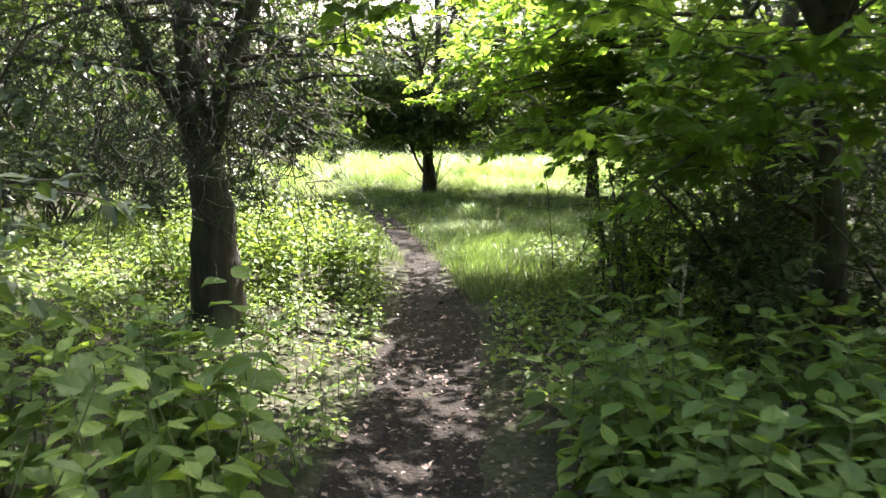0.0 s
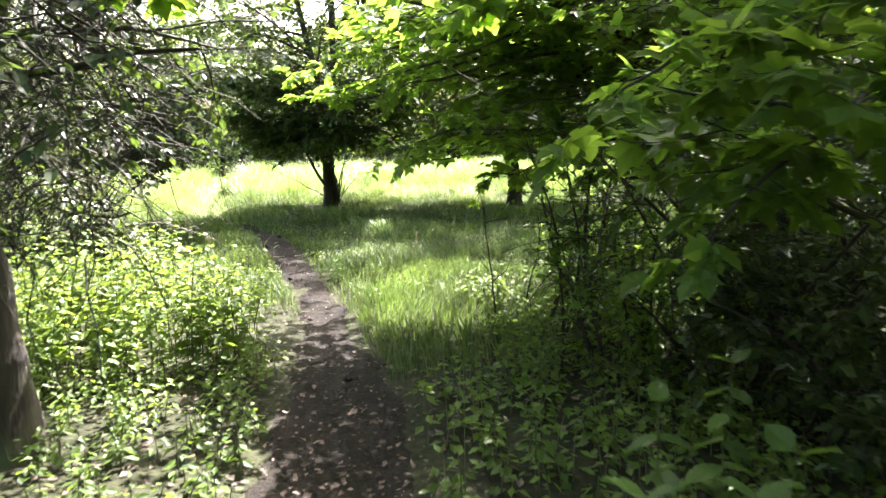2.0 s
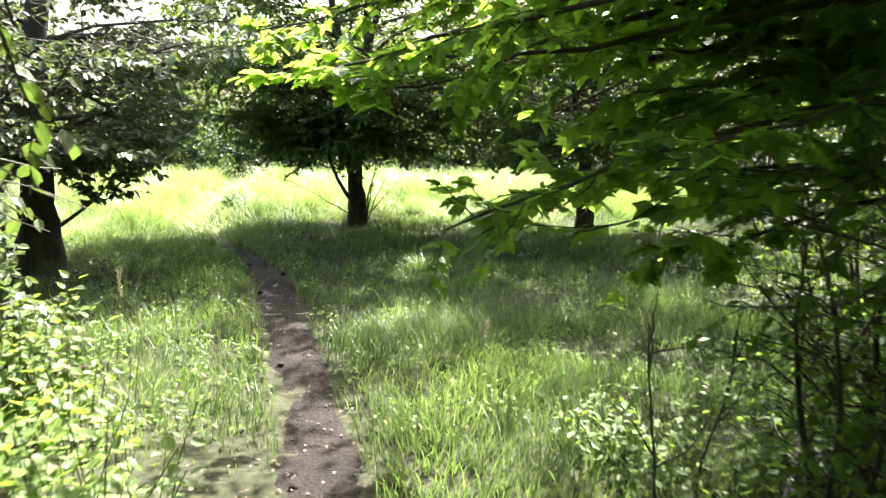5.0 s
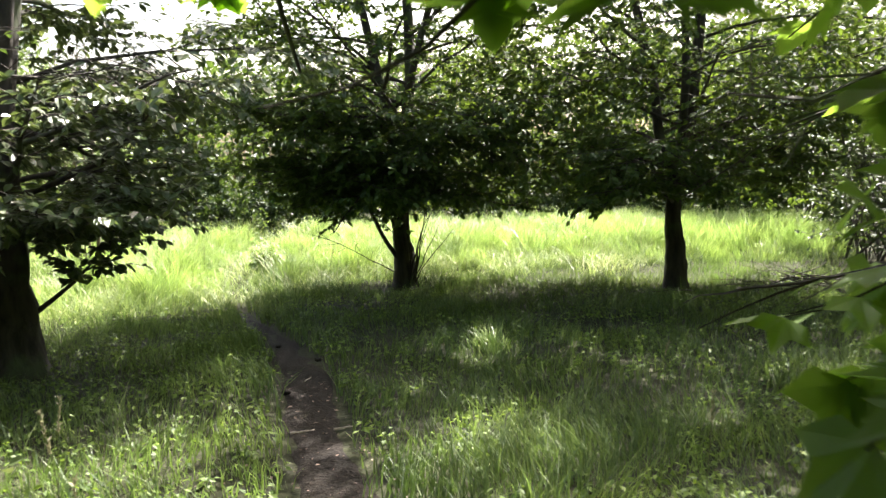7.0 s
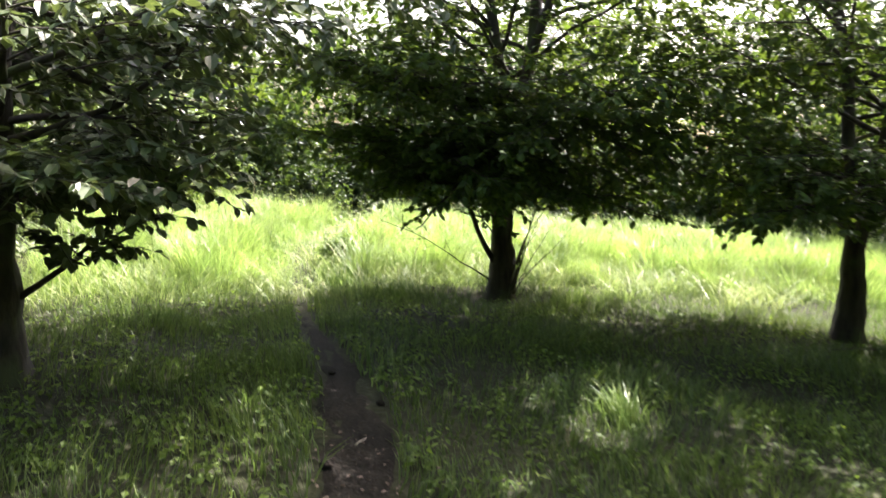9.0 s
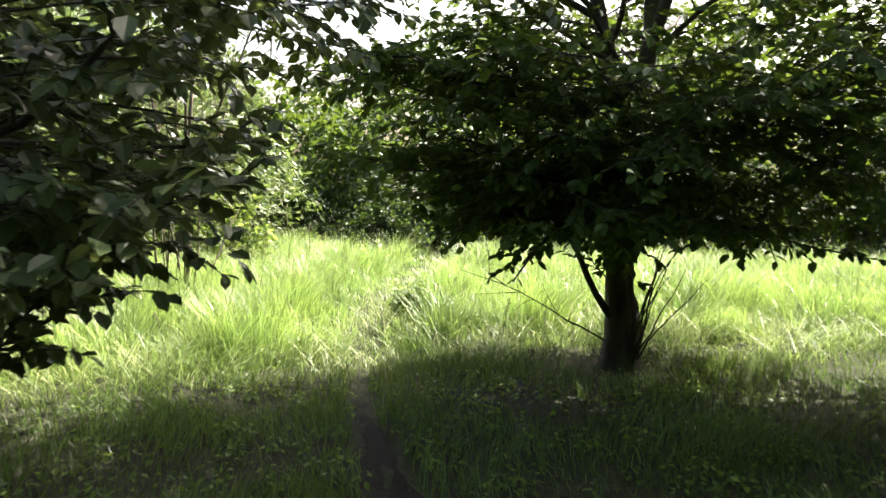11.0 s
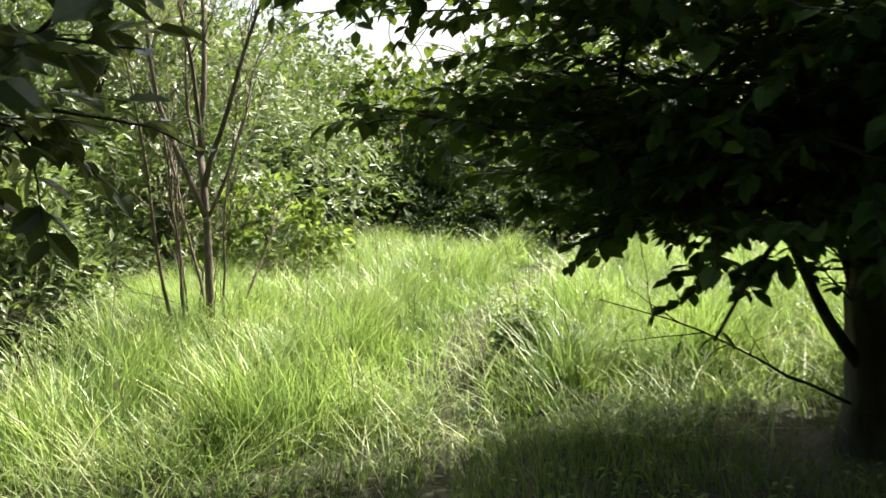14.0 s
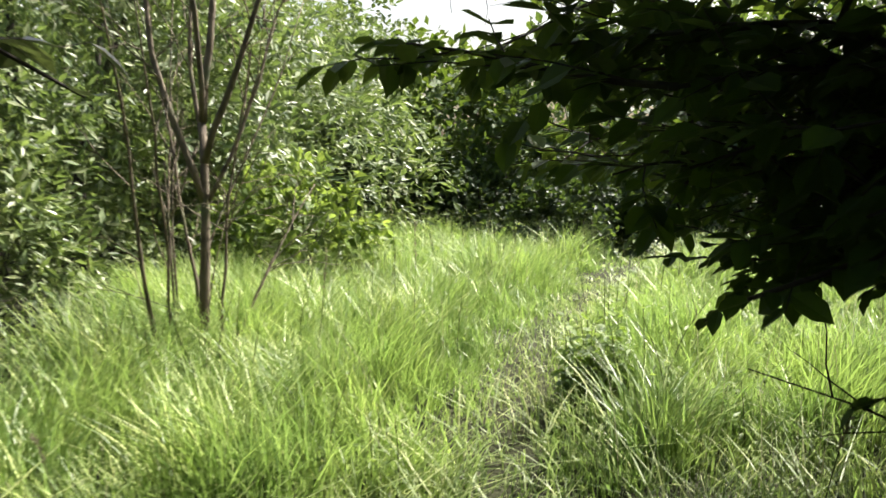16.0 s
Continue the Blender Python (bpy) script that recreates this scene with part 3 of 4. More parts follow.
MAPLE_A = make_tree("maple_tree", (1.7, 4.6, 0), 22, "maple in deep shade with low sweeping branches", "tree",
                    [(0, 0, 0), (0.03, 0, 0.8), (-0.05, 0.05, 1.6), (0.0, 0.0, 2.2)], 0.095,
                    [(0.95, (0.1, 0.2, 1), 4.6, 0.09), (0.85, (-0.4, 0.3, 1), 4.2, 0.07)],
                    # the last four limbs are added overhead to shade the left foreground
                    ring_limbs(rng_m, [-1, 0, 1, 0, 1], 32, 0.12, 0.95, 12, 40, 2.1, 2.0, 0.026) + [(1, 0.45, 262, 18, 2.7, 0.028), (0, 0.6, 280, 22, 2.8, 0.028), (1, 0.55, 240, 20, 2.6, 0.026), (0, 0.45, 255, 16, 2.6, 0.026)], M_MAPLE, MAPLE_SMALL, 0.12, subs=10, twigs_per=6, leaves=8, droop=-0.022, clear=1.2)
MAPLE_B = make_tree("maple_tree", (2.7, 7.5, 0), 23, "maple with bright lobed leaves reaching over the path", "tree",
                    [(0, 0, 0), (0.03, 0, 0.8), (-0.05, 0.05, 1.4), (0.0, 0.0, 1.9)], 0.13,
                    [(0.95, (0.1, 0.0, 1), 3.9, 0.09), (0.85, (-0.40, 0.2, 1), 3.2, 0.07)],
                    ring_limbs(rng_m, [-1, 0, 1, 0, 1], 22, 0.12, 0.95, 8, 40, 2.0, 1.25, 0.035)
                    + [(1, 0.10, 292, 14, 2.2, 0.04), (1, 0.16, 305, 18, 2.2, 0.04), (1, 0.26, 298, 10, 2.0, 0.035),
                       (-1, 0.8, 285, -3, 2.3, 0.018), (-1, 0.85, 300, -4, 2.0, 0.018),
                       (-1, 0.97, 282, 12, 3.4, 0.035), (-1, 0.99, 296, 12, 3.4, 0.035), (0, 0.1, 310, 14, 3.2, 0.03), (1, 0.2, 275, 12, 2.8, 0.03)], M_MAPLE, MAPLE_SMALL, 0.115, subs=10, twigs_per=6, leaves=7, droop=-0.012, clear=1.0,
                    # keep also cuts leaves that would shade the nettle bed
                    near=lambda q: (q[:, 0] < 0.9) & (q[:, 1] > 7.8) & (q[:, 2] < 2.5), near_mat=M_MAPLE_BIG, keep=lambda q: ~((q[:, 1] > 8.6) & (q[:, 2] < 2.1)) & ~((q[:, 0] - 0.4 * (q[:, 2] - 0.7) < -0.85) & (q[:, 1] - 0.64 * (q[:, 2] - 0.7) > 6.7)))


def sweeping_branch(tree, line, r, sprigs, size, mat, seed, bare=0.5, droop=0.25, thick=8):
    """A long low branch of a maple with single lobed leaves on side sprigs towards its end."""
    rng = np.random.default_rng(seed)
    line = np.asarray(line, float) - np.array(tree.location)
    pts = np.array([[np.interp(q, np.arange(len(line)), line[:, c]) for c in range(3)] for q in np.linspace(0, len(line) - 1, 12)])
    pts[1:-1] += rng.normal(0, 0.015, (10, 3))
    w = Soup()
    w.tube(pts, r, 0.003, 6, 1.0, 0.05, rng)
    branch = part("branch", w.mesh("branch", M_BARK, True), tree)
    one = Soup()
    one.stamp(MAPLE, np.zeros((1, 3)), np.array([[0, 1.0, 0]]), np.array([[0, 0, 1.0]]), np.ones(1))
    one = one.mesh("leaf", mat)
    tw = Soup()
    for k in range(sprigs):
        p, t = at_frac(pts, min(0.999, bare + (1 - bare) * (k + rng.uniform(0, 1)) / sprigs))
        s = unit(np.cross(t, [0, 0, 1.0]))
        d = unit(t * 0.5 + s * (1 if k % 2 else -1) * rng.uniform(0.4, 1.0) + np.array([0, 0, rng.normal(0, 0.3)]))
        sp = wander(rng, p, d, rng.uniform(0.12, 0.36), 4, 0.15, -0.04)
        tw.tube(sp, 0.003, 0.0012, 4)
        for p2, d2, n2, s2 in zip(*spray_leaves(rng, sp, thick, size, 0.3, droop)):
            if math.hypot(p2[0] + tree.location[0] - np.interp(p2[1] + tree.location[1], [0, 3, 6, 9], [-0.76, -0.49, -0.37, -0.49]), p2[2] - 1.5) < 0.14 + 0.6 * s2:
                continue
            a = Vector(d2).normalized()
            u = a.cross(Vector(n2)).normalized()
            leaf = part("leaf", one, branch)
            leaf.matrix_basis = Matrix.Translation(p2) @ Matrix((u, a, u.cross(a))).transposed().to_4x4() @ Matrix.Scale(s2, 4)
    tagged(part("branchwork", tw.mesh("branchwork", M_BARK), branch), kind="stuff")


# branches that hang low beside and over the path
sweeping_branch(MAPLE_B, [(2.7, 7.5, 1.75), (1.4, 7.55, 1.72), (0.5, 7.4, 1.5), (-0.1, 7.26, 1.3)], 0.02, 7, 0.062, M_MAPLE_BIG, 501, 0.75)
sweeping_branch(MAPLE_B, [(2.65, 7.55, 2.1), (1.3, 7.8, 2.15), (0.3, 7.85, 1.85), (-0.5, 7.7, 1.68)], 0.022, 20, 0.068, M_MAPLE_BIG, 502, 0.4, thick=13)
sweeping_branch(MAPLE_B, [(2.65, 7.6, 2.3), (1.2, 8.1, 2.3), (0.1, 8.3, 2.1), (-0.65, 8.3, 1.9)], 0.022, 20, 0.07, M_MAPLE_BIG, 503, 0.4, thick=13)
sweeping_branch(MAPLE_B, [(2.65, 7.45, 2.2), (1.2, 7.3, 2.2), (0.2, 7.3, 1.86), (-0.45, 7.4, 1.70)], 0.02, 18, 0.066, M_MAPLE_BIG, 504, 0.45, thick=13)
sweeping_branch(MAPLE_B, [(2.7, 7.5, 1.6), (1.8, 7.3, 1.75), (1.0, 7.1, 1.65), (0.4, 6.95, 1.5)], 0.02, 20, 0.07, M_MAPLE_BIG, 505, 0.3, thick=12)
sweeping_branch(MAPLE_B, [(2.7, 7.5, 1.5), (1.9, 7.7, 1.45), (1.2, 7.9, 1.25), (0.7, 8.0, 1.05)], 0.02, 18, 0.07, M_MAPLE_BIG, 506, 0.3, thick=12)
sweeping_branch(MAPLE_B, [(2.7, 7.5, 1.8), (2.0, 7.7, 1.9), (1.3, 7.9, 1.8), (0.75, 8.0, 1.7)], 0.02, 18, 0.07, M_MAPLE_BIG, 511, 0.35, thick=12)
sweeping_branch(MAPLE_B, [(2.65, 7.5, 2.0), (1.2, 7.5, 1.98), (0.3, 7.6, 1.8), (-0.3, 7.62, 1.67)], 0.02, 14, 0.066, M_MAPLE_BIG, 512, 0.5, thick=13)
sweeping_branch(MAPLE_A, [(1.7, 4.6, 1.9), (1.1, 4.45, 1.95), (0.6, 4.35, 1.75), (0.22, 4.3, 1.5)], 0.018, 10, 0.105, M_MAPLE_BIG, 507, 0.3, 0.5)
sweeping_branch(MAPLE_A, [(1.7, 4.6, 1.6), (1.2, 4.4, 1.55), (0.75, 4.25, 1.35), (0.4, 4.15, 1.1)], 0.018, 8, 0.10, M_MAPLE_BIG, 508, 0.35, 0.5)
sweeping_branch(MAPLE_A, [(1.65, 4.65, 2.2), (0.9, 4.9, 2.3), (0.3, 5.1, 2.1), (0.0, 5.2, 1.9)], 0.018, 10, 0.10, M_MAPLE_BIG, 509, 0.3)
sweeping_branch(MAPLE_A, [(1.68, 4.6, 2.4), (0.9, 3.2, 2.55), (0.0, 1.8, 2.2), (-0.68, 0.9, 1.72)], 0.02, 5, 0.095, M_MAPLE_BIG, 510, 0.8, 0.4, 5)


def thicket(name, base, seed, label, stems, height, spread, leaf_mat, shape, size, leaves=9, wood=M_BARK, category="shrub", lean=(0, 0), low=0.25):
    """A many-stemmed shrub: bent stems, side twigs, and leaves on the twigs."""
    rng = np.random.default_rng(seed)
    thing = new(name)
    thing.location = base
    tagged(thing, label, category)
    twigs, crown = Soup(), Crown()
    for k in range(stems):
        a = rng.uniform(0, 2 * np.pi)
        d = (math.cos(a) * spread + lean[0], math.sin(a) * spread + lean[1], 1.0)
        st = Soup()
        p0 = np.array([rng.normal(0, 0.18), rng.normal(0, 0.18), -0.05])
        pts = wander(rng, p0, d, height * rng.uniform(0.75, 1.15), 9, 0.10, -0.03)
        st.tube(pts, rng.uniform(0.012, 0.028), 0.004, 5)
        part("stem", st.mesh("stem", wood, True), thing)
        for j in range(14):
            f = low + (1 - low) * (j + rng.uniform(0, 1)) / 14
            p, t = at_frac(pts, min(f, 0.999))
            dd = unit(t * 0.4 + unit(rng.normal(0, 1, 3)) + np.array([0, 0, 0.1]))
            tw = wander(rng, p, dd, height * rng.uniform(0.18, 0.36), 4, 0.15, -0.03)
            twigs.tube(tw, 0.005, 0.002, 3)
            crown.add(*spray_leaves(rng, tw, leaves, size))
            for _ in range(2):
                q, t2 = at_frac(tw, rng.uniform(0.2, 0.95))
                tw2 = wander(rng, q, unit(t2 + rng.normal(0, 0.6, 3)), height * rng.uniform(0.08, 0.2), 3, 0.15, -0.03)
                twigs.tube(tw2, 0.003, 0.0015, 3)
                crown.add(*spray_leaves(rng, tw2, leaves, size))
    tagged(part("branchwork", twigs.mesh("branchwork", wood), thing), kind="stuff")
    p, d, n, s = crown.arrays()
    ok = open_way(p + np.array(base)) & (p[:, 2] > 0.08)
    leafs = Soup()
    leafs.stamp(shape, p[ok], d[ok], n[ok], s[ok])
    part("foliage", leafs.mesh("foliage", leaf_mat), thing)
    return thing


# shaded hedge on the far side of the maples and beyond the old tree
for k, (x, y, h, st) in enumerate([(1.95, 6.1, 1.9, 12), (2.5, 3.7, 1.7, 10), (1.9, 5.2, 1.1, 8), (4.2, 6.6, 3.2, 14), (4.6, 3.4, 3.4, 14), (5.2, 9.0, 3.2, 14), (6.4, 11.0, 3.0, 12), (5.9, 15.4, 2.6, 12), (6.8, 18.4, 2.8, 12), (8.2, 16.6, 3.2, 12), (3.6, 1.2, 3.0, 12)]):
    thicket("shrub", (x, y, 0), 40 + k, "tangled shrub with small leaves in deep shade", st, h, 0.5, M_DARKLEAF, SIMPLE, 0.075, 8)
for k, (x, y, h, st) in enumerate([(-4.0, 5.2, 3.0, 14), (-5.0, 8.2, 3.2, 14), (-5.4, 11.5, 3.4, 14), (-4.0, 2.6, 2.6, 12)]):
    thicket("shrub", (x, y, 0), 60 + k, "dense dark green shrub beside the wood path", st, h, 0.5, M_DARKLEAF, SIMPLE, 0.08, 8)


for k, (x, y, h, st) in enumerate([(1.4, 7.6, 1.35, 8), (2.0, 8.5, 1.6, 9), (1.3, 6.4, 1.0, 8), (2.4, 6.9, 2.0, 10), (3.1, 9.3, 2.0, 10)]):
    thicket("shrub", (x, y, 0), 160 + k, "twiggy shaded shrub under the maples", st, h, 0.42, M_MAPLE, SIMPLE, 0.055, 4)
thicket("shrub", (-3.75, 12.3, 0), 66, "small shrub with glossy sunlit leaves beside a trunk", 7, 1.25, 0.55, M_GLOSSY, OVATE, 0.085, 8)


thicket("shrub", (-2.15, 9.8, 0), 67, "young shrub with shining leaves beside the path", 4, 1.35, 0.4, M_GLOSSY, OVATE, 0.085, 7)


def bush(name, base, seed, label, radii, leaf_mat, shape, size, clumps, per, category="bush", stems=6, wood=M_BARK, lumps=0.22):
    """A leafy bush or far tree: short stems and many leaf clumps over an uneven, gappy outline."""
    rng = np.random.default_rng(seed)
    thing = new(name)
    thing.location = base
    tagged(thing, label, category)
    rx, ry, rz = radii
    ph = rng.uniform(0, 6.28, 6)
    th = np.arccos(rng.uniform(-0.35, 1, clumps))
    az = rng.uniform(0, 2 * np.pi, clumps)
    lump = 1 + lumps * (np.sin(3 * az + ph[0]) * np.sin(3 * th + ph[1]) + 0.7 * np.sin(6 * az + ph[2]) * np.sin(5 * th + ph[3]) + 0.4 * np.sin(11 * az + ph[4]) * np.sin(9 * th + ph[5]))
    r = lump * rng.uniform(0.55, 1.0, clumps) ** 0.5
    out = np.stack([np.sin(th) * np.cos(az), np.sin(th) * np.sin(az), np.cos(th)], -1)
    c = out * np.array([rx, ry, rz * 0.72]) * r[:, None] + np.array([0, 0, rz * 0.3])
    # leaves of each clump along a short arching shoot
    t = rng.uniform(0, 1, (clumps, per))
    shoot = out + rng.normal(0, 0.5, (clumps, 3)) + np.array([0, 0, 0.25])
    shoot /= np.linalg.norm(shoot, axis=1, keepdims=True)
    ln = rng.uniform(0.25, 0.7, clumps) * (rx + rz) * 0.14 + 0.12
    p = c[:, None] + shoot[:, None] * (t * ln[:, None])[..., None] + rng.normal(0, 0.35, (clumps, per, 3)) * (ln * 0.35)[:, None, None]
    p[..., 2] -= 0.3 * (t ** 2) * ln[:, None]
    d = shoot[:, None] * 0.8 + rng.normal(0, 0.7, (clumps, per, 3)) - np.array([0, 0, 0.2])
    n = out[:, None] * 0.5 + np.array([0, 0, 0.7]) + rng.normal(0, 0.5, (clumps, per, 3))
    p, d, n = p.reshape(-1, 3), d.reshape(-1, 3), n.reshape(-1, 3)
    ok = p[:, 2] > 0.05
    leafs = Soup()
    leafs.stamp(shape, p[ok], d[ok], n[ok], size * rng.uniform(0.6, 1.25, ok.sum()))
    for k in range(stems):
        a = rng.uniform(0, 6.28)
        st = Soup()
        st.tube(wander(rng, (rng.normal(0, 0.15), rng.normal(0, 0.15), -0.05), (math.cos(a) * 0.4 * rx / rz, math.sin(a) * 0.4 * ry / rz, 1), rz * rng.uniform(0.7, 1.0), 8, 0.08), 0.02 * rz, 0.008, 6)
        part("stem" if stems > 2 else "trunk", st.mesh("stem", wood, True), thing)
    part("crown", leafs.mesh("crown", leaf_mat), thing)
    return thing


# bushes beyond the meadow
bush("willow_bush", (-8.2, 21.6, 0), 71, "tall grey-green willow bush with sunlit small leaves", (2.5, 2.6, 4.6), M_WILLOW, NARROW, 0.135, 2300, 17, lumps=0.3)
bush("willow_bush", (-8.3, 25.4, 0), 72, "rounded light grey-green bush behind the bare sapling", (2.2, 2.0, 3.5), M_WILLOW, NARROW, 0.125, 2400, 18, lumps=0.3)
bush("willow_bush", (-11.5, 24.5, 0), 73, "high pale willow bush at the back of the meadow", (3.0, 3.0, 6.5), M_WILLOW, NARROW, 0.17, 1300, 13)
bush("elder_bush", (-5.2, 21.6, 0), 74, "small bright green bush at the sapling's foot", (0.75, 0.75, 1.25), M_LIME, OVATE, 0.11, 220, 9, stems=4)
bush("willow_bush", (-6.7, 18.9, 0), 75, "low grey-green willow bush at the meadow's margin", (1.2, 1.3, 2.4), M_WILLOW, NARROW, 0.12, 900, 12, stems=4, lumps=0.3)
far = [(-6.4, 28.6, 3.0, 2.2), (-3.6, 29.6, 3.7, 2.6), (0.2, 29.2, 4.4, 2.6), (4.0, 30, 5.4, 3.0), (7.6, 30, 5.2, 3.0), (11.5, 30, 5.6, 3.2), (13.5, 25.5, 5.4, 3.0), (12.5, 20.5, 5.0, 2.8), (10.5, 16.5, 4.8, 2.6), (8.8, 23.6, 4.4, 2.3), (7.4, 27.0, 4.6, 2.5), (-10.5, 31, 4.0, 3.2), (-14, 28, 7.0, 3.4), (-12.5, 18.5, 5.6, 3.0), (-9.5, 15, 5.0, 2.8)]
for k, (x, y, h, r) in enumerate(far):
    bush("woodland_tree", (x, y, 0), 80 + k, "dense green woodland edge tree behind the meadow", (r, r, h), M_DARKLEAF if k % 3 else M_HORNBEAM, SIMPLE, 0.19, 850, 10, "tree", 2)
for k, x in enumerate([-6.6, -5.0, -3.4, -1.9, -0.3, 1.4, 3.2, 5.2]):
    bush("understorey_shrub", (x, 27.2 + 0.5 * math.sin(k * 2.3) + 0.05 * x, 0), 170 + k, "dark green shrub under the woodland edge", (1.2, 0.9, 1.5 + 0.4 * math.cos(k * 1.7)), M_DARKLEAF, SIMPLE, 0.11, 420, 11, "shrub", 4)
# Trees added around, mostly out of view, to block low sky light.
for k, (x, y, h) in enumerate([(-7.6, 3.0, 6.0), (-8.4, 7.6, 6.4), (-8.6, 11.6, 6.0), (-6.6, -1.6, 5.6), (7.8, 1.4, 6.0), (8.6, 6.0, 6.4), (9.2, 10.6, 6.0), (5.6, -2.6, 5.8), (-2.8, -4.6, 5.2), (2.2, -4.8, 5.2)]):
    bush("woodland_tree", (x, y, 0), 140 + k, "dense dark tree added around the path to block sky light", (2.6, 2.6, h), M_DARKLEAF, SIMPLE, 0.2, 800, 10, "tree", 2)
for k in range(16):
    a = radians(200 + k * 20 if k < 9 else 30 + (k - 9) * 17)
    rr = 17 + (k * 7) % 6
    if k >= 9:
        rr = 42 + (k * 5) % 9
    bush("woodland_tree", (rr * math.cos(a), 10 + rr * math.sin(a), 0), 100 + k, "tall dense tree of the surrounding wood", (4.4, 4.4, 9.0), M_DARKLEAF, SIMPLE, 0.44, 420, 9, "tree", 2)


def bare_sapling():
    """The leafless young tree in the meadow: one main stem forking at breast height, thinner stems beside it."""
    rng = np.random.default_rng(31)
    thing = tagged(new("bare_sapling"), "leafless many-stemmed young tree with reddish brown bark", "tree")
    thing.location = (-4.17, 18.72, 0)

    def stem(pts, r0, twigs, reach):
        st, tw = Soup(), Soup()
        st.tube(pts, r0, 0.003, 7, 0.8, 0.05, rng)
        ob = part("stem", st.mesh("stem", M_SAPBARK, True), thing)
        for j in range(twigs):
            p, t = at_frac(pts, rng.uniform(0.3, 0.97))
            q = wander(rng, p, unit(t * 0.9 + rng.normal(0, 0.45, 3)), rng.uniform(0.3, 1.0) * reach, 6, 0.12, 0.04)
            tw.tube(q, max(0.004, r0 * 0.22), 0.0015, 4)
            for _ in range(3):
                p2, t2 = at_frac(q, rng.uniform(0.2, 0.9))
                tw.tube(wander(rng, p2, unit(t2 + rng.normal(0, 0.5, 3)), rng.uniform(0.12, 0.4) * reach, 4, 0.15), 0.003, 0.001, 3)
        tagged(part("branchwork", tw.mesh("branchwork", M_SAPBARK), ob), kind="stuff")

    main = wander(rng, (0, 0, -0.05), (0.03, 0, 1), 1.7, 7, 0.035, 0.05)
    trunk = Soup()
    trunk.tube(main, 0.037, 0.022, 9, 1.0, 0.05, rng)
    part("trunk", trunk.mesh("trunk", M_SAPBARK, True), thing)
    for k, (az, lean, ln, r) in enumerate([(20, 0.05, 2.2, 0.026), (95, 0.34, 2.0, 0.022), (250, 0.30, 2.3, 0.024), (180, 0.22, 2.0, 0.018), (320, 0.42, 1.9, 0.016), (60, 0.6, 1.6, 0.014)]):
        a = radians(az)
        stem(wander(rng, main[-1 - (k % 3)], (math.sin(a) * lean, math.cos(a) * lean, 1), ln, 10, 0.08, 0.03), r, 14, 0.8)
    for k in range(8):
        a = radians(200 + k * 31)
        lean = 0.03 + 0.028 * k
        stem(wander(rng, (math.sin(a) * 0.1 - 0.05, math.cos(a) * 0.1, -0.05), (math.sin(a) * lean - 0.06, math.cos(a) * lean, 1), rng.uniform(1.6, 3.0), 10, 0.08, 0.03), rng.uniform(0.009, 0.018), 6, 0.7)
    # broken dead shoots at the foot
    for k in range(5):
        st = Soup()
        st.tube(wander(rng, (rng.normal(-0.1, 0.1), rng.normal(0, 0.1), -0.03), (rng.normal(-0.4, 0.4), rng.normal(0, 0.3), 1), rng.uniform(0.7, 1.2), 5, 0.1), 0.007, 0.002, 5)
        part("shoot", st.mesh("shoot", M_SAPBARK, True), thing)


bare_sapling()

# ---- grass ----
def blades(name, x, y, h, width, lean, mat, seed, label, levels=2, flop=0.35, tangle=0.0):
    rng = np.random.default_rng(seed)
    n = len(x)
    a = rng.uniform(0, 2 * np.pi, n)
    side = np.stack([np.cos(a), np.sin(a), 0 * a], -1)
    b = 9.0 * lumpy(x, y, 0.8) + rng.normal(0, 1.05, n) + tangle * rng.uniform(-np.pi, np.pi, n)
    a = np.where(rng.uniform(0, 1, n) < 0.6, b + np.pi / 2 + rng.normal(0, 0.4, n), a)
    side = np.stack([np.cos(a), np.sin(a), 0 * a], -1)
    bend = np.stack([np.cos(b), np.sin(b), 0 * b], -1) * (lean * rng.uniform(0.2, 1.6, n))[:, None]
    base = np.stack([x, y, gz(x, y) - 0.03], -1)
    vs = []
    for k in range(levels + 1):
        t = k / levels
        c = base + np.stack([0 * h, 0 * h, h * (t - flop * 0.25 * t ** 3)], -1) + bend * (h * t ** 2)[:, None]
        if k < levels:
            w = (width * (1 - 0.55 * t) * rng.uniform(0.8, 1.2, n))[:, None]
            vs += [c - side * w, c + side * w]
        else:
            vs.append(c)
    v = np.stack(vs, 1)
    k = v.shape[1]
    polys = [(2 * j, 2 * j + 1, 2 * j + 3, 2 * j + 2) for j in range(levels - 1)] + [(2 * levels - 2, 2 * levels - 1, 2 * levels)]
    loops = np.concatenate([np.array(q) for q in polys])
    off = np.arange(n)[:, None] * k
    ob = new(name, mesh_of(name, v.reshape(-1, 3), (off + loops[None]).ravel(), np.tile([len(q) for q in polys], n), mat))
    tagged(ob, label, "grass", kind="stuff")
    return ob


def meadow_edge(x):
    """Where the shaded turf gives way to tall meadow grass."""
    return np.interp(x, [-9, -5, -4, -3, -2, 0, 2, 4, 8], [14.5, 15.8, 16.6, 17.2, 18.2, 18.7, 18.9, 19.0, 18.6])


def lumpy(x, y, s=1.0):
    return 0.5 + 0.25 * np.sin(x * 2.3 * s + 1.1 * np.sin(y * 1.7 * s)) + 0.25 * np.sin(y * 2.9 * s + 1.3 * np.sin(x * 1.9 * s + 2))


def scatter(seed, n, x0, x1, y0, y1, keep):
    rng = np.random.default_rng(seed)
    x, y = rng.uniform(x0, x1, n), rng.uniform(y0, y1, n)
    ok = keep(x, y, rng.uniform(0, 1, n))
    return x[ok], y[ok]


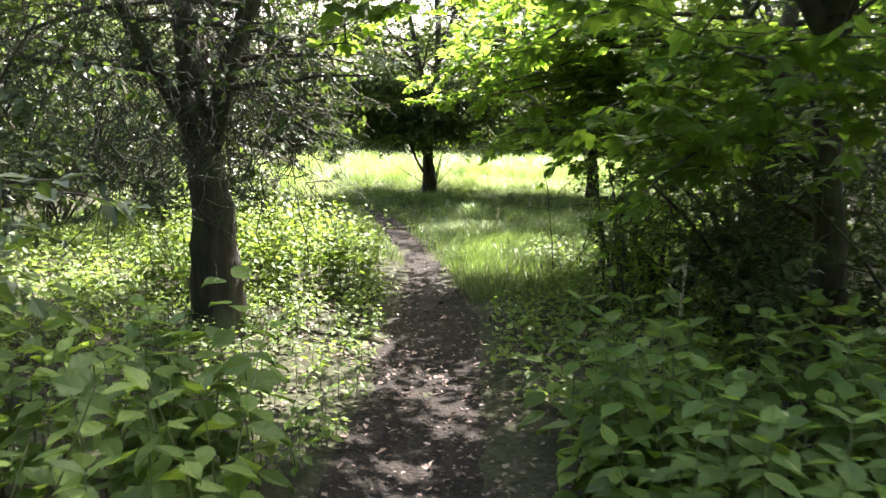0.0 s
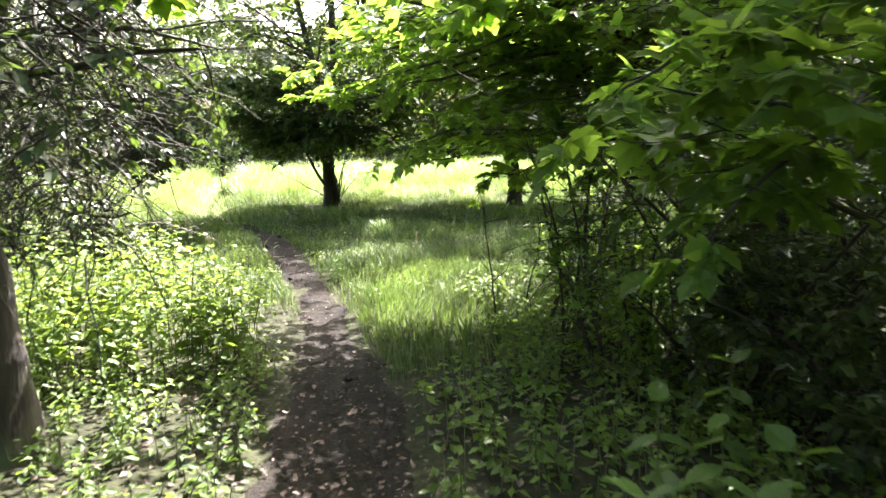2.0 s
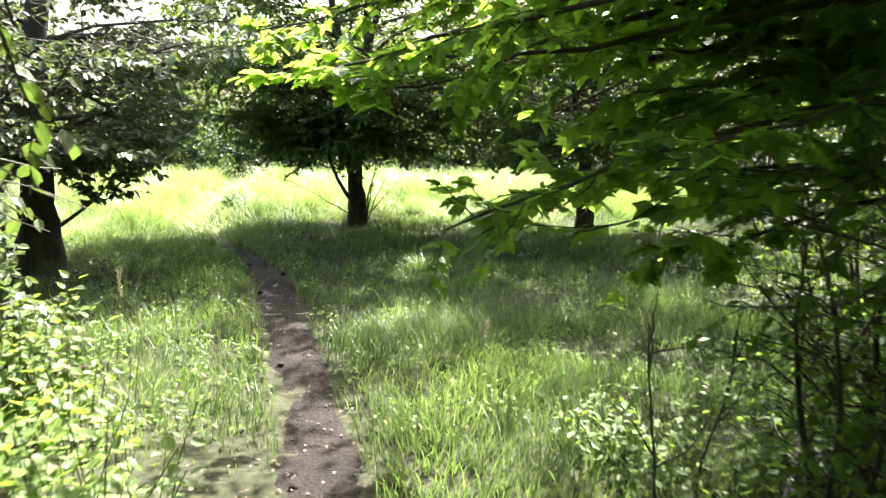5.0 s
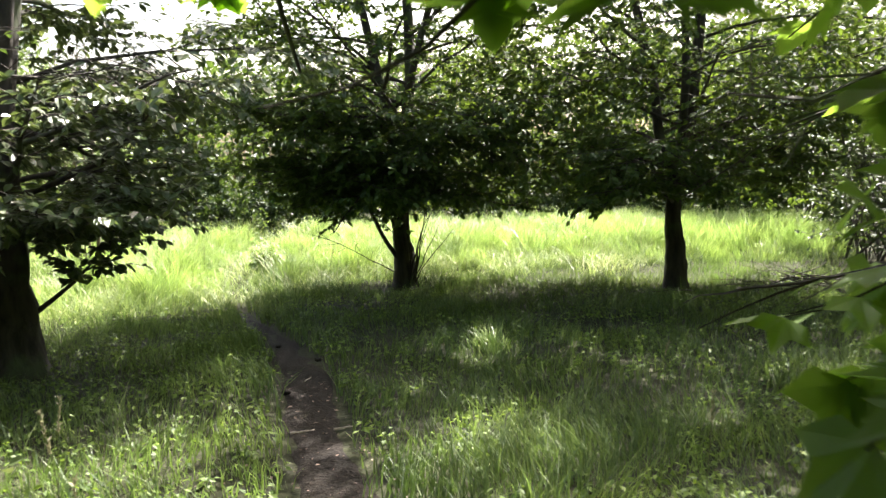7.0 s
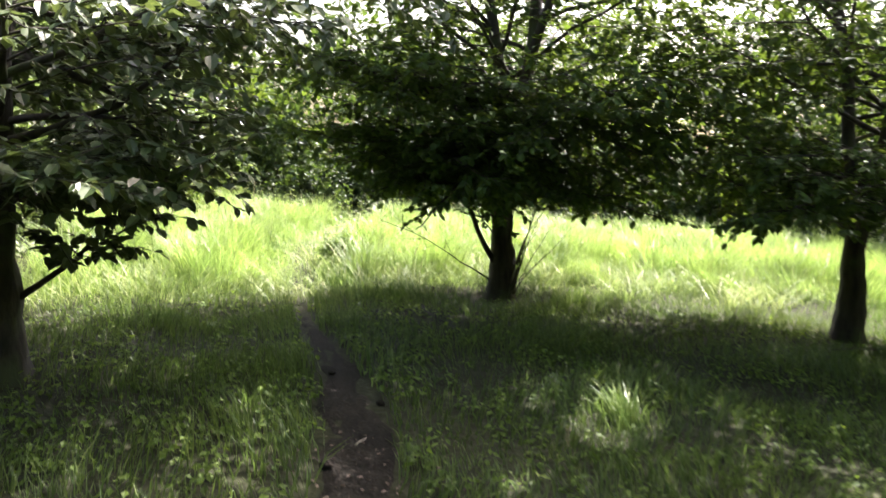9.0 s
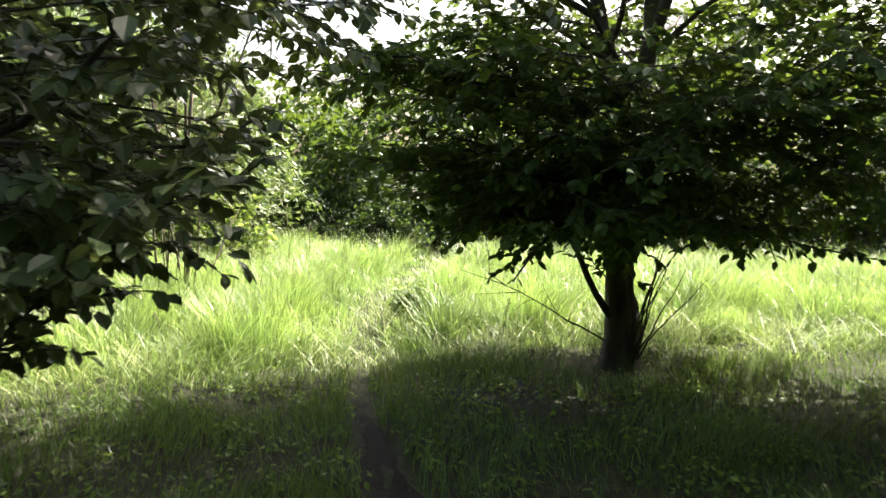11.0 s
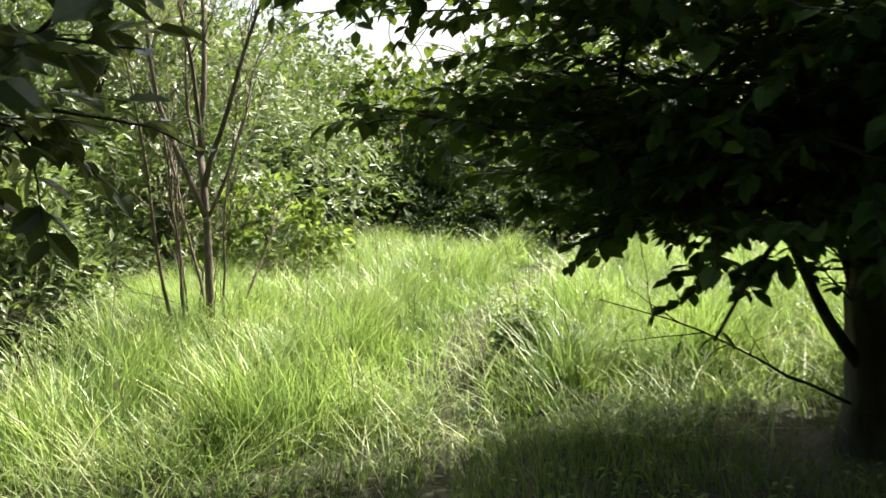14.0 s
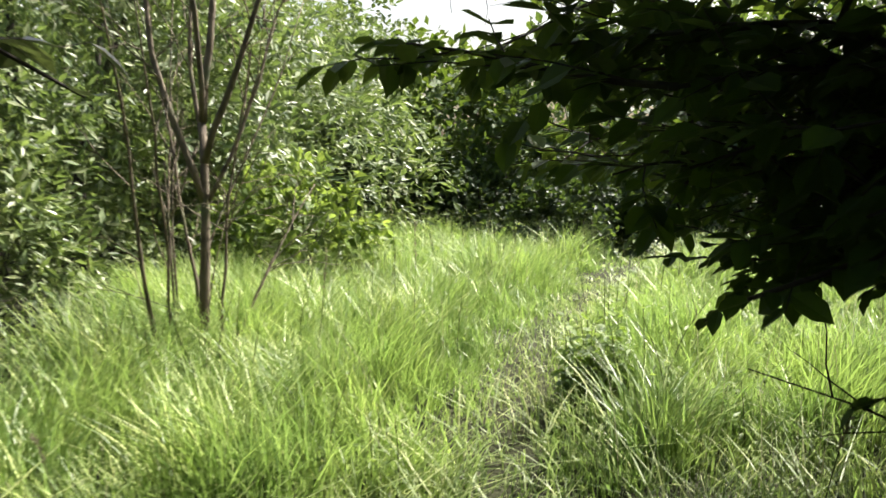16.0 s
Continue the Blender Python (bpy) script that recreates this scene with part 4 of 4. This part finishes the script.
def off_path(x, y, u, soft=0.2):
    d = np.abs(x - path_x(y)) - path_half(y)
    return (d > 0) & (u < np.clip(d / soft, 0, 1))


def turf_keep(x, y, u):
    ok = off_path(x, y, u) & (y < meadow_edge(x) + 0.5)
    start = np.where(x < path_x(y), 9.4, 7.0 + 0.6 * x)
    return ok & (y > start + 1.2 * (u - 0.5)) & (u < 0.35 + 0.75 * lumpy(x, y))


x, y = scatter(201, 170000, -6, 6.5, 7, 19.6, turf_keep)
h = (0.07 + 0.13 * lumpy(x, y, 1.4)) * np.random.default_rng(202).uniform(0.5, 1.4, len(x))
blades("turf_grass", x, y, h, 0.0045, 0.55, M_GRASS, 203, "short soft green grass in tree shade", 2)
x, y = scatter(204, 15000, -6, 6.5, 7.5, 19, lambda x, y, u: turf_keep(x, y, u) & (lumpy(x, y, 0.8) > 0.55) & (np.abs(x - path_x(y)) > 0.4))
h = np.random.default_rng(205).uniform(0.12, 0.30, len(x))
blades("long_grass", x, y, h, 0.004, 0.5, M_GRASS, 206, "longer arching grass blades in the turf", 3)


x, y = scatter(207, 18000, -0.4, 3.2, 6.8, 12.5, lambda x, y, u: (x - path_x(y) > 0.32) & (u < 1.15 * lumpy(x, y, 1.2)))
h = np.random.default_rng(208).uniform(0.08, 0.26, len(x))
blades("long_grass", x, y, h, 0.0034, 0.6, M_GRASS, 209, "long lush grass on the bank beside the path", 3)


def meadow_keep(x, y, u):
    d = np.abs(x - path_x(y)) - np.interp(y, [16, 17, 20, 22, 24], [0.25, 0.2, 0.12, 0.06, 0.0])
    west = np.interp(y, [14, 17, 18.5, 20, 23, 27], [-5.2, -4.6, -4.9, -5.4, -6.0, -7.0])
    return (x > west - 0.3 * u) & (y > meadow_edge(x)) & (u < np.clip(0.12 + d / 0.25, 0.08, 1)) & (u < 0.12 + 1.15 * lumpy(x, y, 2.4))


def meadow_h(x, y, r):
    d = np.abs(x - path_x(y))
    tall = 0.36 + 0.22 * lumpy(x, y, 0.9) + 0.26 * np.clip((-2.7 - x) / 0.6, 0, 1) * np.clip(20.5 - y, 0, 1) * np.clip((y - 17.4) / 0.5, 0, 1)
    h = tall * r * (0.5 + 0.85 * lumpy(x, y, 3.1)) * np.clip((y - meadow_edge(x)) / 0.9 + 0.3, 0.3, 1) * np.clip((d - 0.05) / 0.7, 0.22, 1)
    return np.minimum(h, 0.5 + 0.16 * r)


x, y = scatter(210, 235000, -7.5, 7, 15, 23.0, meadow_keep)
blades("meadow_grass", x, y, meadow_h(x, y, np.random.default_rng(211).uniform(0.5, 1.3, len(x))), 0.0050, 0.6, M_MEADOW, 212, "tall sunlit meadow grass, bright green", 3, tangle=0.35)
x, y = scatter(213, 70000, -9, 12, 22.5, 27.4, meadow_keep)
blades("meadow_grass", x, y, meadow_h(x, y, np.random.default_rng(214).uniform(0.6, 1.2, len(x))), 0.008, 0.7, M_MEADOW, 215, "tall sunlit meadow grass towards the far trees", 2, tangle=0.75)
x, y = scatter(216, 2600, -7, 8, 17, 27, lambda x, y, u: meadow_keep(x, y, u) & (np.abs(x - path_x(y)) > 0.4))
blades("seed_stalks", x, y, np.random.default_rng(217).uniform(0.45, 0.85, len(x)), 0.0022, 0.3, M_STRAW, 218, "thin straw-coloured seeding grass stalks", 3, tangle=0.9)
x, y = scatter(219, 30000, -5, 3, 15.8, 23, lambda x, y, u: (y > meadow_edge(x) - 0.8) & (np.abs(x - path_x(y)) < 0.10 + 0.2 * lumpy(x, y)) & (u < 0.5))
blades("flattened_grass", x, y, np.random.default_rng(220).uniform(0.06, 0.18, len(x)), 0.0048, 1.6, M_TRODDEN, 221, "pale trodden grass along the meadow path", 3, tangle=0.9)
# bent bright blades lying over at the near edge of the meadow
x, y = scatter(222, 26000, -6, 4, 15, 20, lambda x, y, u: (y > meadow_edge(x) - 0.7) & (y < meadow_edge(x) + 1.4) & (u < 1.2 * lumpy(x, y, 2.1) - 0.1) & (np.abs(x - path_x(y)) > 0.12))
blades("bent_grass", x, y, np.random.default_rng(223).uniform(0.12, 0.4, len(x)), 0.005, 1.5, M_TRODDEN, 224, "bent pale green grass lying over at the meadow's edge", 3, tangle=0.8)


def tussock(base, seed, n, h, label, mat):
    rng = np.random.default_rng(seed)
    r = np.abs(rng.normal(0, 0.12, n))
    a = rng.uniform(0, 6.28, n)
    ob = blades("grass_tussock", base[0] + r * np.cos(a), base[1] + r * np.sin(a), h * rng.uniform(0.5, 1.2, n), 0.006, 0.7, mat, seed + 1, label, 3)
    tagged(ob, label, "grass tussock")


# The brighter meadow green adds to the sun on this turf tussock.
tussock((0.6, 13.98), 231, 170, 0.22, "bright grass tussock in a patch of sun", M_MEADOW)
tussock((-1.62, 18.6), 233, 260, 0.5, "thick tall grass tussock in the meadow", M_MEADOW)
tussock((0.6, 19.8), 235, 260, 0.6, "tall grass tussock beyond the hornbeam", M_MEADOW)

# ---- nettles and ground plants ----
def nettle_bed(name, x, y, h, seed, label, mat=M_NETTLE, leaf=0.095, pairs=7, shape=None, stalks=True):
    rng = np.random.default_rng(seed)
    shape = shape or NETTLE_LEAF
    s, st = Soup(), Soup()
    P, D, N, S = [], [], [], []
    for k in range(len(x)):
        base = np.array([x[k], y[k], gz(x[k], y[k])])
        lean = rng.normal(0, 0.14, 2)
        pts = np.array([base + np.array([lean[0] * t * t, lean[1] * t * t, t]) * h[k] for t in (0, 0.35, 0.7, 1.0)])
        if stalks:
            st.tube(pts, 0.004, 0.002, 3)
        a0 = rng.uniform(0, 6.28)
        for j in range(pairs):
            f = 0.25 + 0.75 * (j + 0.5) / pairs
            p, _ = at_frac(pts, f)
            for sgn in (0, math.pi):
                a = a0 + j * math.pi / 2 + sgn + rng.normal(0, 0.25)
                d = np.array([math.cos(a), math.sin(a), -0.35 + 0.7 * (f > 0.9) + rng.normal(0, 0.2)])
                P.append(p + 0.02 * d)
                D.append(d)
                N.append(np.array([0, 0, 1.0]) + rng.normal(0, 0.25, 3))
                S.append(leaf * (1.25 - 0.6 * f) * rng.uniform(0.8, 1.2))
    s.stamp(shape, np.array(P), np.array(D), np.array(N), np.array(S))
    thing = tagged(new(name), label, "nettles", kind="stuff")
    part("leaves", s.mesh("leaves", mat), thing)
    if stalks:
        part("stems", st.mesh("stems", M_STEM), thing)


def bed_points(seed, n, x0, x1, y0, y1, keep=None):
    return scatter(seed, n, x0, x1, y0, y1, keep or (lambda x, y, u: off_path(x, y, u, 0.2)))


x, y = bed_points(301, 470, -3.6, -0.7, 7.0, 9.4, lambda x, y, u: (np.abs(x - path_x(y)) > 0.45 + 0.6 * np.clip((y - 7.9) / 0.5, 0, 1)) & (x > -2.95) & (u < lumpy(x, y) + 0.45))
nettle_bed("nettle_bed", x, y, np.random.default_rng(302).uniform(0.45, 0.85, len(x)), 303, "bright sunlit bed of tall nettles beside the path", leaf=0.082, pairs=8)
x, y = bed_points(304, 150, -3.6, -1.15, 1.0, 3.5)
nettle_bed("nettle_bed", x, y, np.random.default_rng(305).uniform(0.6, 1.0, len(x)) * np.clip((-0.85 - x) / 0.6 + 0.3, 0.4, 1), 306, "shaded nettles crowding the path's edge", leaf=0.14)
x, y = bed_points(307, 130, -0.1, 2.4, 1.4, 4.0)
nettle_bed("nettle_bed", x, y, np.random.default_rng(308).uniform(0.45, 0.8, len(x)) * np.clip((x + 0.2) / 0.6 + 0.3, 0.4, 1), 309, "shaded nettles with broad toothed leaves", leaf=0.15)
x, y = bed_points(310, 850, -3.6, -0.6, 3.3, 7.6, lambda x, y, u: off_path(x, y, u, 0.2) & (u < np.interp(y, [3.3, 5.0, 6.0], [0.55, 0.6, 1.0])))
nettle_bed("ground_plants", x, y, np.random.default_rng(311).uniform(0.08, 0.22, len(x)), 312, "low leafy plants covering the woodland floor", leaf=0.06, pairs=4, shape=SIMPLE)
x, y = bed_points(313, 1100, -0.2, 3.2, 4.2, 9.0, lambda x, y, u: off_path(x, y, u, 0.2) & (x > np.interp(y, [6.0, 7.0], [-0.3, 0.7])))
nettle_bed("ground_plants", x, y, np.random.default_rng(314).uniform(0.08, 0.3, len(x)), 315, "low leafy plants under the maples", M_NETTLE, leaf=0.07, pairs=4, shape=SIMPLE)
x, y = bed_points(326, 900, -6.0, -2.9, 3.6, 10.5)
nettle_bed("ground_plants", x, y, np.random.default_rng(327).uniform(0.15, 0.4, len(x)), 328, "leafy shaded plants between the shrubs", leaf=0.075, pairs=4, shape=SIMPLE, stalks=False)
x, y = bed_points(316, 500, -6.0, -1.4, 9.5, 15.0)
nettle_bed("ground_plants", x, y, np.random.default_rng(317).uniform(0.06, 0.16, len(x)), 318, "small-leaved ground plants among the turf", leaf=0.05, pairs=3, shape=SIMPLE, stalks=False)


x, y = scatter(320, 900, -5.5, 3, 17.2, 24, lambda x, y, u: (y > meadow_edge(x) + 0.3) & (np.abs(x - path_x(y)) > 0.35) & (u < 1.5 * lumpy(x, y, 1.1) - 0.35))
nettle_bed("meadow_weeds", x, y, np.random.default_rng(321).uniform(0.35, 0.75, len(x)), 322, "leafy green weeds standing among the meadow grass", M_LIME, leaf=0.07, pairs=7, shape=NARROW)
# Leafy clump added where the meadow has a dark hollow.
x, y = scatter(323, 30, -2.15, -1.85, 19.1, 19.4, lambda x, y, u: u < 2)
nettle_bed("nettle_clump", x, y, np.random.default_rng(324).uniform(0.25, 0.5, len(x)), 325, "leafy green clump put in for a dark hollow beside the meadow path", M_NETTLE, leaf=0.08, pairs=7, shape=OVATE)


# fallen leaves and crumbs of soil along the path
def litter():
    rng = np.random.default_rng(330)
    n = 2300
    y = 0.5 + 13 * rng.uniform(0, 1, n) ** 1.6
    x = path_x(y) + rng.normal(0, 0.35, n)
    p = np.stack([x, y, gz(x, y) - 0.05 * np.exp(-((x - path_x(y)) / 0.35) ** 2) + 0.024], -1)
    d = np.stack([rng.normal(0, 1, n), rng.normal(0, 1, n), rng.normal(0, 0.12, n)], -1)
    nn = np.array([0, 0, 1.0]) + rng.normal(0, 0.25, (n, 3))
    s = Soup()
    s.stamp(SIMPLE, p, d, nn, rng.uniform(0.010, 0.036, n))
    tagged(new("leaf_litter", s.mesh("leaf_litter", M_LITTER)), "scattered dry brown leaf bits on the soil", "leaf litter", kind="stuff")


litter()


def wood_litter():
    rng = np.random.default_rng(333)
    n = 5200
    x, y = rng.uniform(-3.8, 3.0, n), rng.uniform(1.5, 7.5, n)
    p = np.stack([x, y, gz(x, y) + 0.012], -1)
    d = np.stack([rng.normal(0, 1, n), rng.normal(0, 1, n), rng.normal(0, 0.25, n)], -1)
    s = Soup()
    s.stamp(SIMPLE, p, d, np.array([0, 0, 1.0]) + rng.normal(0, 0.4, (n, 3)), rng.uniform(0.02, 0.06, n))
    tagged(new("leaf_litter", s.mesh("leaf_litter", M_LITTER)), "dry brown leaves strewn over the wood floor", "leaf litter", kind="stuff")


wood_litter()


# clover and small rosettes in the shaded turf
x, y = scatter(340, 4600, -5, 5.5, 9.2, 17.6, lambda x, y, u: off_path(x, y, u, 0.2) & (u < lumpy(x, y, 1.7)))
nettle_bed("turf_plants", x, y, np.random.default_rng(341).uniform(0.04, 0.13, len(x)), 342, "small round-leaved plants mixed into the turf", leaf=0.055, pairs=3, shape=SIMPLE, stalks=False)


# single nettles along the path's edges
def nettle_plant(seed, height, leaf, mat):
    rng = np.random.default_rng(seed)
    thing = tagged(new("nettle_plant"), "single upright nettle with toothed green leaves", "nettle", "nettles along the path")
    pts = wander(rng, (0, 0, -0.03), (rng.normal(0, 0.08), rng.normal(0, 0.08), 1), height, 8, 0.04, 0.02)
    st = Soup()
    st.tube(pts, 0.0045, 0.002, 6)
    part("stem", st.mesh("stem", M_STEM, True), thing)
    one = Soup()
    one.stamp(NETTLE_LEAF, np.zeros((1, 3)), np.array([[0, 1.0, 0]]), np.array([[0, 0, 1.0]]), np.ones(1))
    one = one.mesh("leaf", mat)
    a0 = rng.uniform(0, 6.28)
    for j in range(7):
        f = 0.28 + 0.71 * j / 6
        p, _ = at_frac(pts, min(f, 0.999))
        for sgn in (0, math.pi):
            a = a0 + j * math.pi / 2 + sgn + rng.normal(0, 0.2)
            tilt = math.degrees(math.atan(-0.4 + 0.9 * (j == 6) + rng.normal(0, 0.15)))
            lf = part("leaf", one, thing)
            lf.matrix_basis = Matrix.Translation(p) @ Matrix.Rotation(a, 4, "Z") @ Matrix.Rotation(radians(tilt), 4, "X") @ Matrix.Scale(leaf * (1.25 - 0.65 * f) * rng.uniform(0.85, 1.15), 4)
    return thing


rn = np.random.default_rng(350)
models = [nettle_plant(351, 0.82, 0.16, M_NETTLE_ONE), nettle_plant(352, 0.66, 0.15, M_NETTLE_ONE), nettle_plant(353, 0.74, 0.17, M_NETTLE_ONE)]
spots = [(-1.55, 2.9), (-1.9, 3.5), (-1.45, 3.0), (0.25, 3.0), (0.55, 3.5), (0.95, 3.1), (0.35, 4.1), (1.2, 3.8), (-2.2, 2.7), (-1.7, 3.2), (1.5, 3.2), (0.75, 4.5), (0.05, 3.6), (1.75, 4.0), (-2.5, 3.4), (0.2, 2.5)]
for k in range(95):
    if k % 2:
        spots.append((rn.uniform(-3.3, -1.35), rn.uniform(1.4, 3.4)))
    else:
        spots.append((rn.uniform(0.05, 2.3), rn.uniform(1.7, 3.8)))
for k, (x, y) in enumerate(spots):
    m = pose(x, y, float(gz(x, y)), 0, 0, rn.uniform(0, 360))
    if k < 3:
        models[k].matrix_basis = m
    else:
        copy_thing(models[k % 3], m)


# brushwood heap beside the slim hornbeam
def brush_heap():
    rng = np.random.default_rng(360)
    thing = tagged(new("brushwood_heap"), "low heap of dark cut branches on bare soil", "brushwood")
    thing.location = (4.9, 16.4, 0)
    for k in range(70):
        a = rng.uniform(0, 6.28)
        p = np.array([rng.normal(0, 0.6), rng.normal(0, 0.4), 0.0])
        p[2] = 0.12 * math.exp(-(p[0] ** 2 + p[1] ** 2) / 0.5) * rng.uniform(0.1, 1.0) + 0.02
        st = Soup()
        st.tube(wander(rng, p, (math.cos(a), math.sin(a), rng.normal(0, 0.1)), rng.uniform(0.5, 1.5), 6, 0.12), rng.uniform(0.005, 0.014), 0.003, 5)
        part("branch", st.mesh("branch", M_BARK, True), thing)


brush_heap()


# sticks lying on the path
def fallen_stick(x, y, az, length, r, label, mat, lift=0.0):
    rng = np.random.default_rng(int(1000 + x * 37 + y * 91))
    st = Soup()
    z = float(gz(x, y)) - 0.03 + r + lift
    pts = wander(rng, (-math.sin(radians(az)) * length / 2, -math.cos(radians(az)) * length / 2, 0), (math.sin(radians(az)), math.cos(radians(az)), 0), length, 6, 0.07)
    pts[:, 2] = np.abs(rng.normal(0, r * 0.3, len(pts)))
    st.tube(pts, r, r * 0.5, 7, 1.0, 0.08, rng)
    ob = new("fallen_stick", st.mesh("fallen_stick", mat, True))
    ob.location = (x, y, z)
    tagged(ob, label, "stick", "sticks on the path")


fallen_stick(-0.86, 11.95, 84, 0.15, 0.009, "short pale dead stick lying across the path", M_PALE)
fallen_stick(-0.94, 13.27, 10, 0.13, 0.006, "thin white straw stalk on the bare soil", M_PALE)
fallen_stick(-0.62, 12.0, 70, 0.12, 0.008, "small pale bark chip on the path", M_PALE)
fallen_stick(-0.5, 7.4, 40, 0.2, 0.008, "thin grey twig lying on the soil", M_TWIG)
fallen_stick(-0.62, 5.3, 120, 0.26, 0.009, "thin grey twig lying on the soil", M_TWIG)
fallen_stick(-0.25, 6.2, 75, 0.18, 0.007, "thin grey twig lying on the soil", M_TWIG)
fallen_stick(1.1, 8.9, 20, 0.7, 0.014, "grey dead branch lying in the grass", M_TWIG, 0.02)
fallen_stick(6.2, 17.6, 60, 1.1, 0.02, "pale fallen branch lying beyond the trees", M_PALE, 0.05)


# stones and clods
def clod(x, y, r, seed, label, mat):
    bm = bmesh.new()
    bmesh.ops.create_icosphere(bm, subdivisions=2, radius=r)
    rng = np.random.default_rng(seed)
    for v in bm.verts:
        v.co *= 1 + 0.35 * noise.noise(v.co * (2.2 / r) + Vector((seed, 0, 0)))
        v.co.z *= 0.6
    me = bpy.data.meshes.new("clod")
    bm.to_mesh(me)
    bm.free()
    me.materials.append(mat)
    ob = new("soil_clod", me)
    ob.location = (x, y, float(gz(x, y)) - 0.02 + r * 0.2)
    tagged(ob, label, "clod", "clods on the path")


for k, (x, y, r) in enumerate([(-1.05, 12.85, 0.035), (-0.72, 10.6, 0.025), (-0.9, 14.0, 0.03), (-0.55, 8.7, 0.022), (-0.35, 6.9, 0.028), (-0.68, 4.7, 0.024), (-1.3, 14.6, 0.026)]):
    clod(x, y, r, 370 + k, "small dark clod of soil on the path", M_SOIL)


# seeding grass plants by the path
def seed_grass(x, y, h, seed):
    rng = np.random.default_rng(seed)
    thing = tagged(new("seeding_grass"), "tall grass stalk with a drooping pale seed head", "grass stalk", "seeding grasses")
    thing.location = (x, y, float(gz(x, y)))
    pts = wander(rng, (0, 0, -0.02), (rng.normal(0, 0.08), rng.normal(0, 0.08), 1), h, 10, 0.04, -0.012)
    st = Soup()
    st.tube(pts, 0.003, 0.0015, 5)
    part("stalk", st.mesh("stalk", M_STEM, True), thing)
    hd = Soup()
    t = rng.uniform(0.78, 1.0, 60)
    p = np.array([at_frac(pts, min(q, 0.999))[0] for q in t])
    d = np.array([at_frac(pts, min(q, 0.999))[1] for q in t]) + rng.normal(0, 0.35, (60, 3))
    hd.stamp(NARROW, p, d, rng.normal(0, 1, (60, 3)), rng.uniform(0.012, 0.028, 60))
    part("seed_head", hd.mesh("seed_head", M_STRAW), thing, "pale straw-coloured seed head")


for k, (x, y, h) in enumerate([(0.35, 3.3, 1.0), (-1.6, 10.2, 0.75), (-1.75, 10.5, 0.7), (-1.5, 9.9, 0.6), (0.4, 9.4, 0.55), (0.9, 10.2, 0.6), (1.3, 9.2, 0.6), (0.1, 12.6, 0.4), (1.4, 12.2, 0.45), (-4.9, 17.5, 0.95), (-5.1, 17.9, 1.0), (-5.4, 17.4, 0.9), (-3.4, 18.6, 1.0), (-3.1, 19.3, 1.0), (-0.4, 20.4, 1.05), (-3.6, 20.2, 1.1), (-4.7, 18.3, 1.0), (-1.0, 17.9, 0.6), (-3.5, 17.0, 0.5)]):
    seed_grass(x, y, h, 380 + k)


# thin bare saplings under the maples
def thin_sapling(x, y, h, seed):
    rng = np.random.default_rng(seed)
    thing = tagged(new("thin_sapling"), "thin bare sapling stem in the undergrowth", "sapling", "saplings under the maples")
    thing.location = (x, y, float(gz(x, y)))
    pts = wander(rng, (0, 0, -0.03), (rng.normal(0, 0.1), rng.normal(0, 0.1), 1), h, 9, 0.07, 0.01)
    st = Soup()
    st.tube(pts, 0.008, 0.003, 6)
    part("stem", st.mesh("stem", M_TWIG, True), thing)
    for k in range(5):
        p, t = at_frac(pts, rng.uniform(0.3, 0.95))
        tw = Soup()
        tw.tube(wander(rng, p, unit(t + rng.normal(0, 0.7, 3)), rng.uniform(0.15, 0.45), 5, 0.15), 0.005, 0.0015, 4)
        part("twig", tw.mesh("twig", M_BARK), thing)


for k, (x, y, h) in enumerate([(0.8, 7.9, 0.95), (1.15, 8.3, 0.85), (1.5, 6.4, 1.2)]):
    thin_sapling(x, y, h, 410 + k)
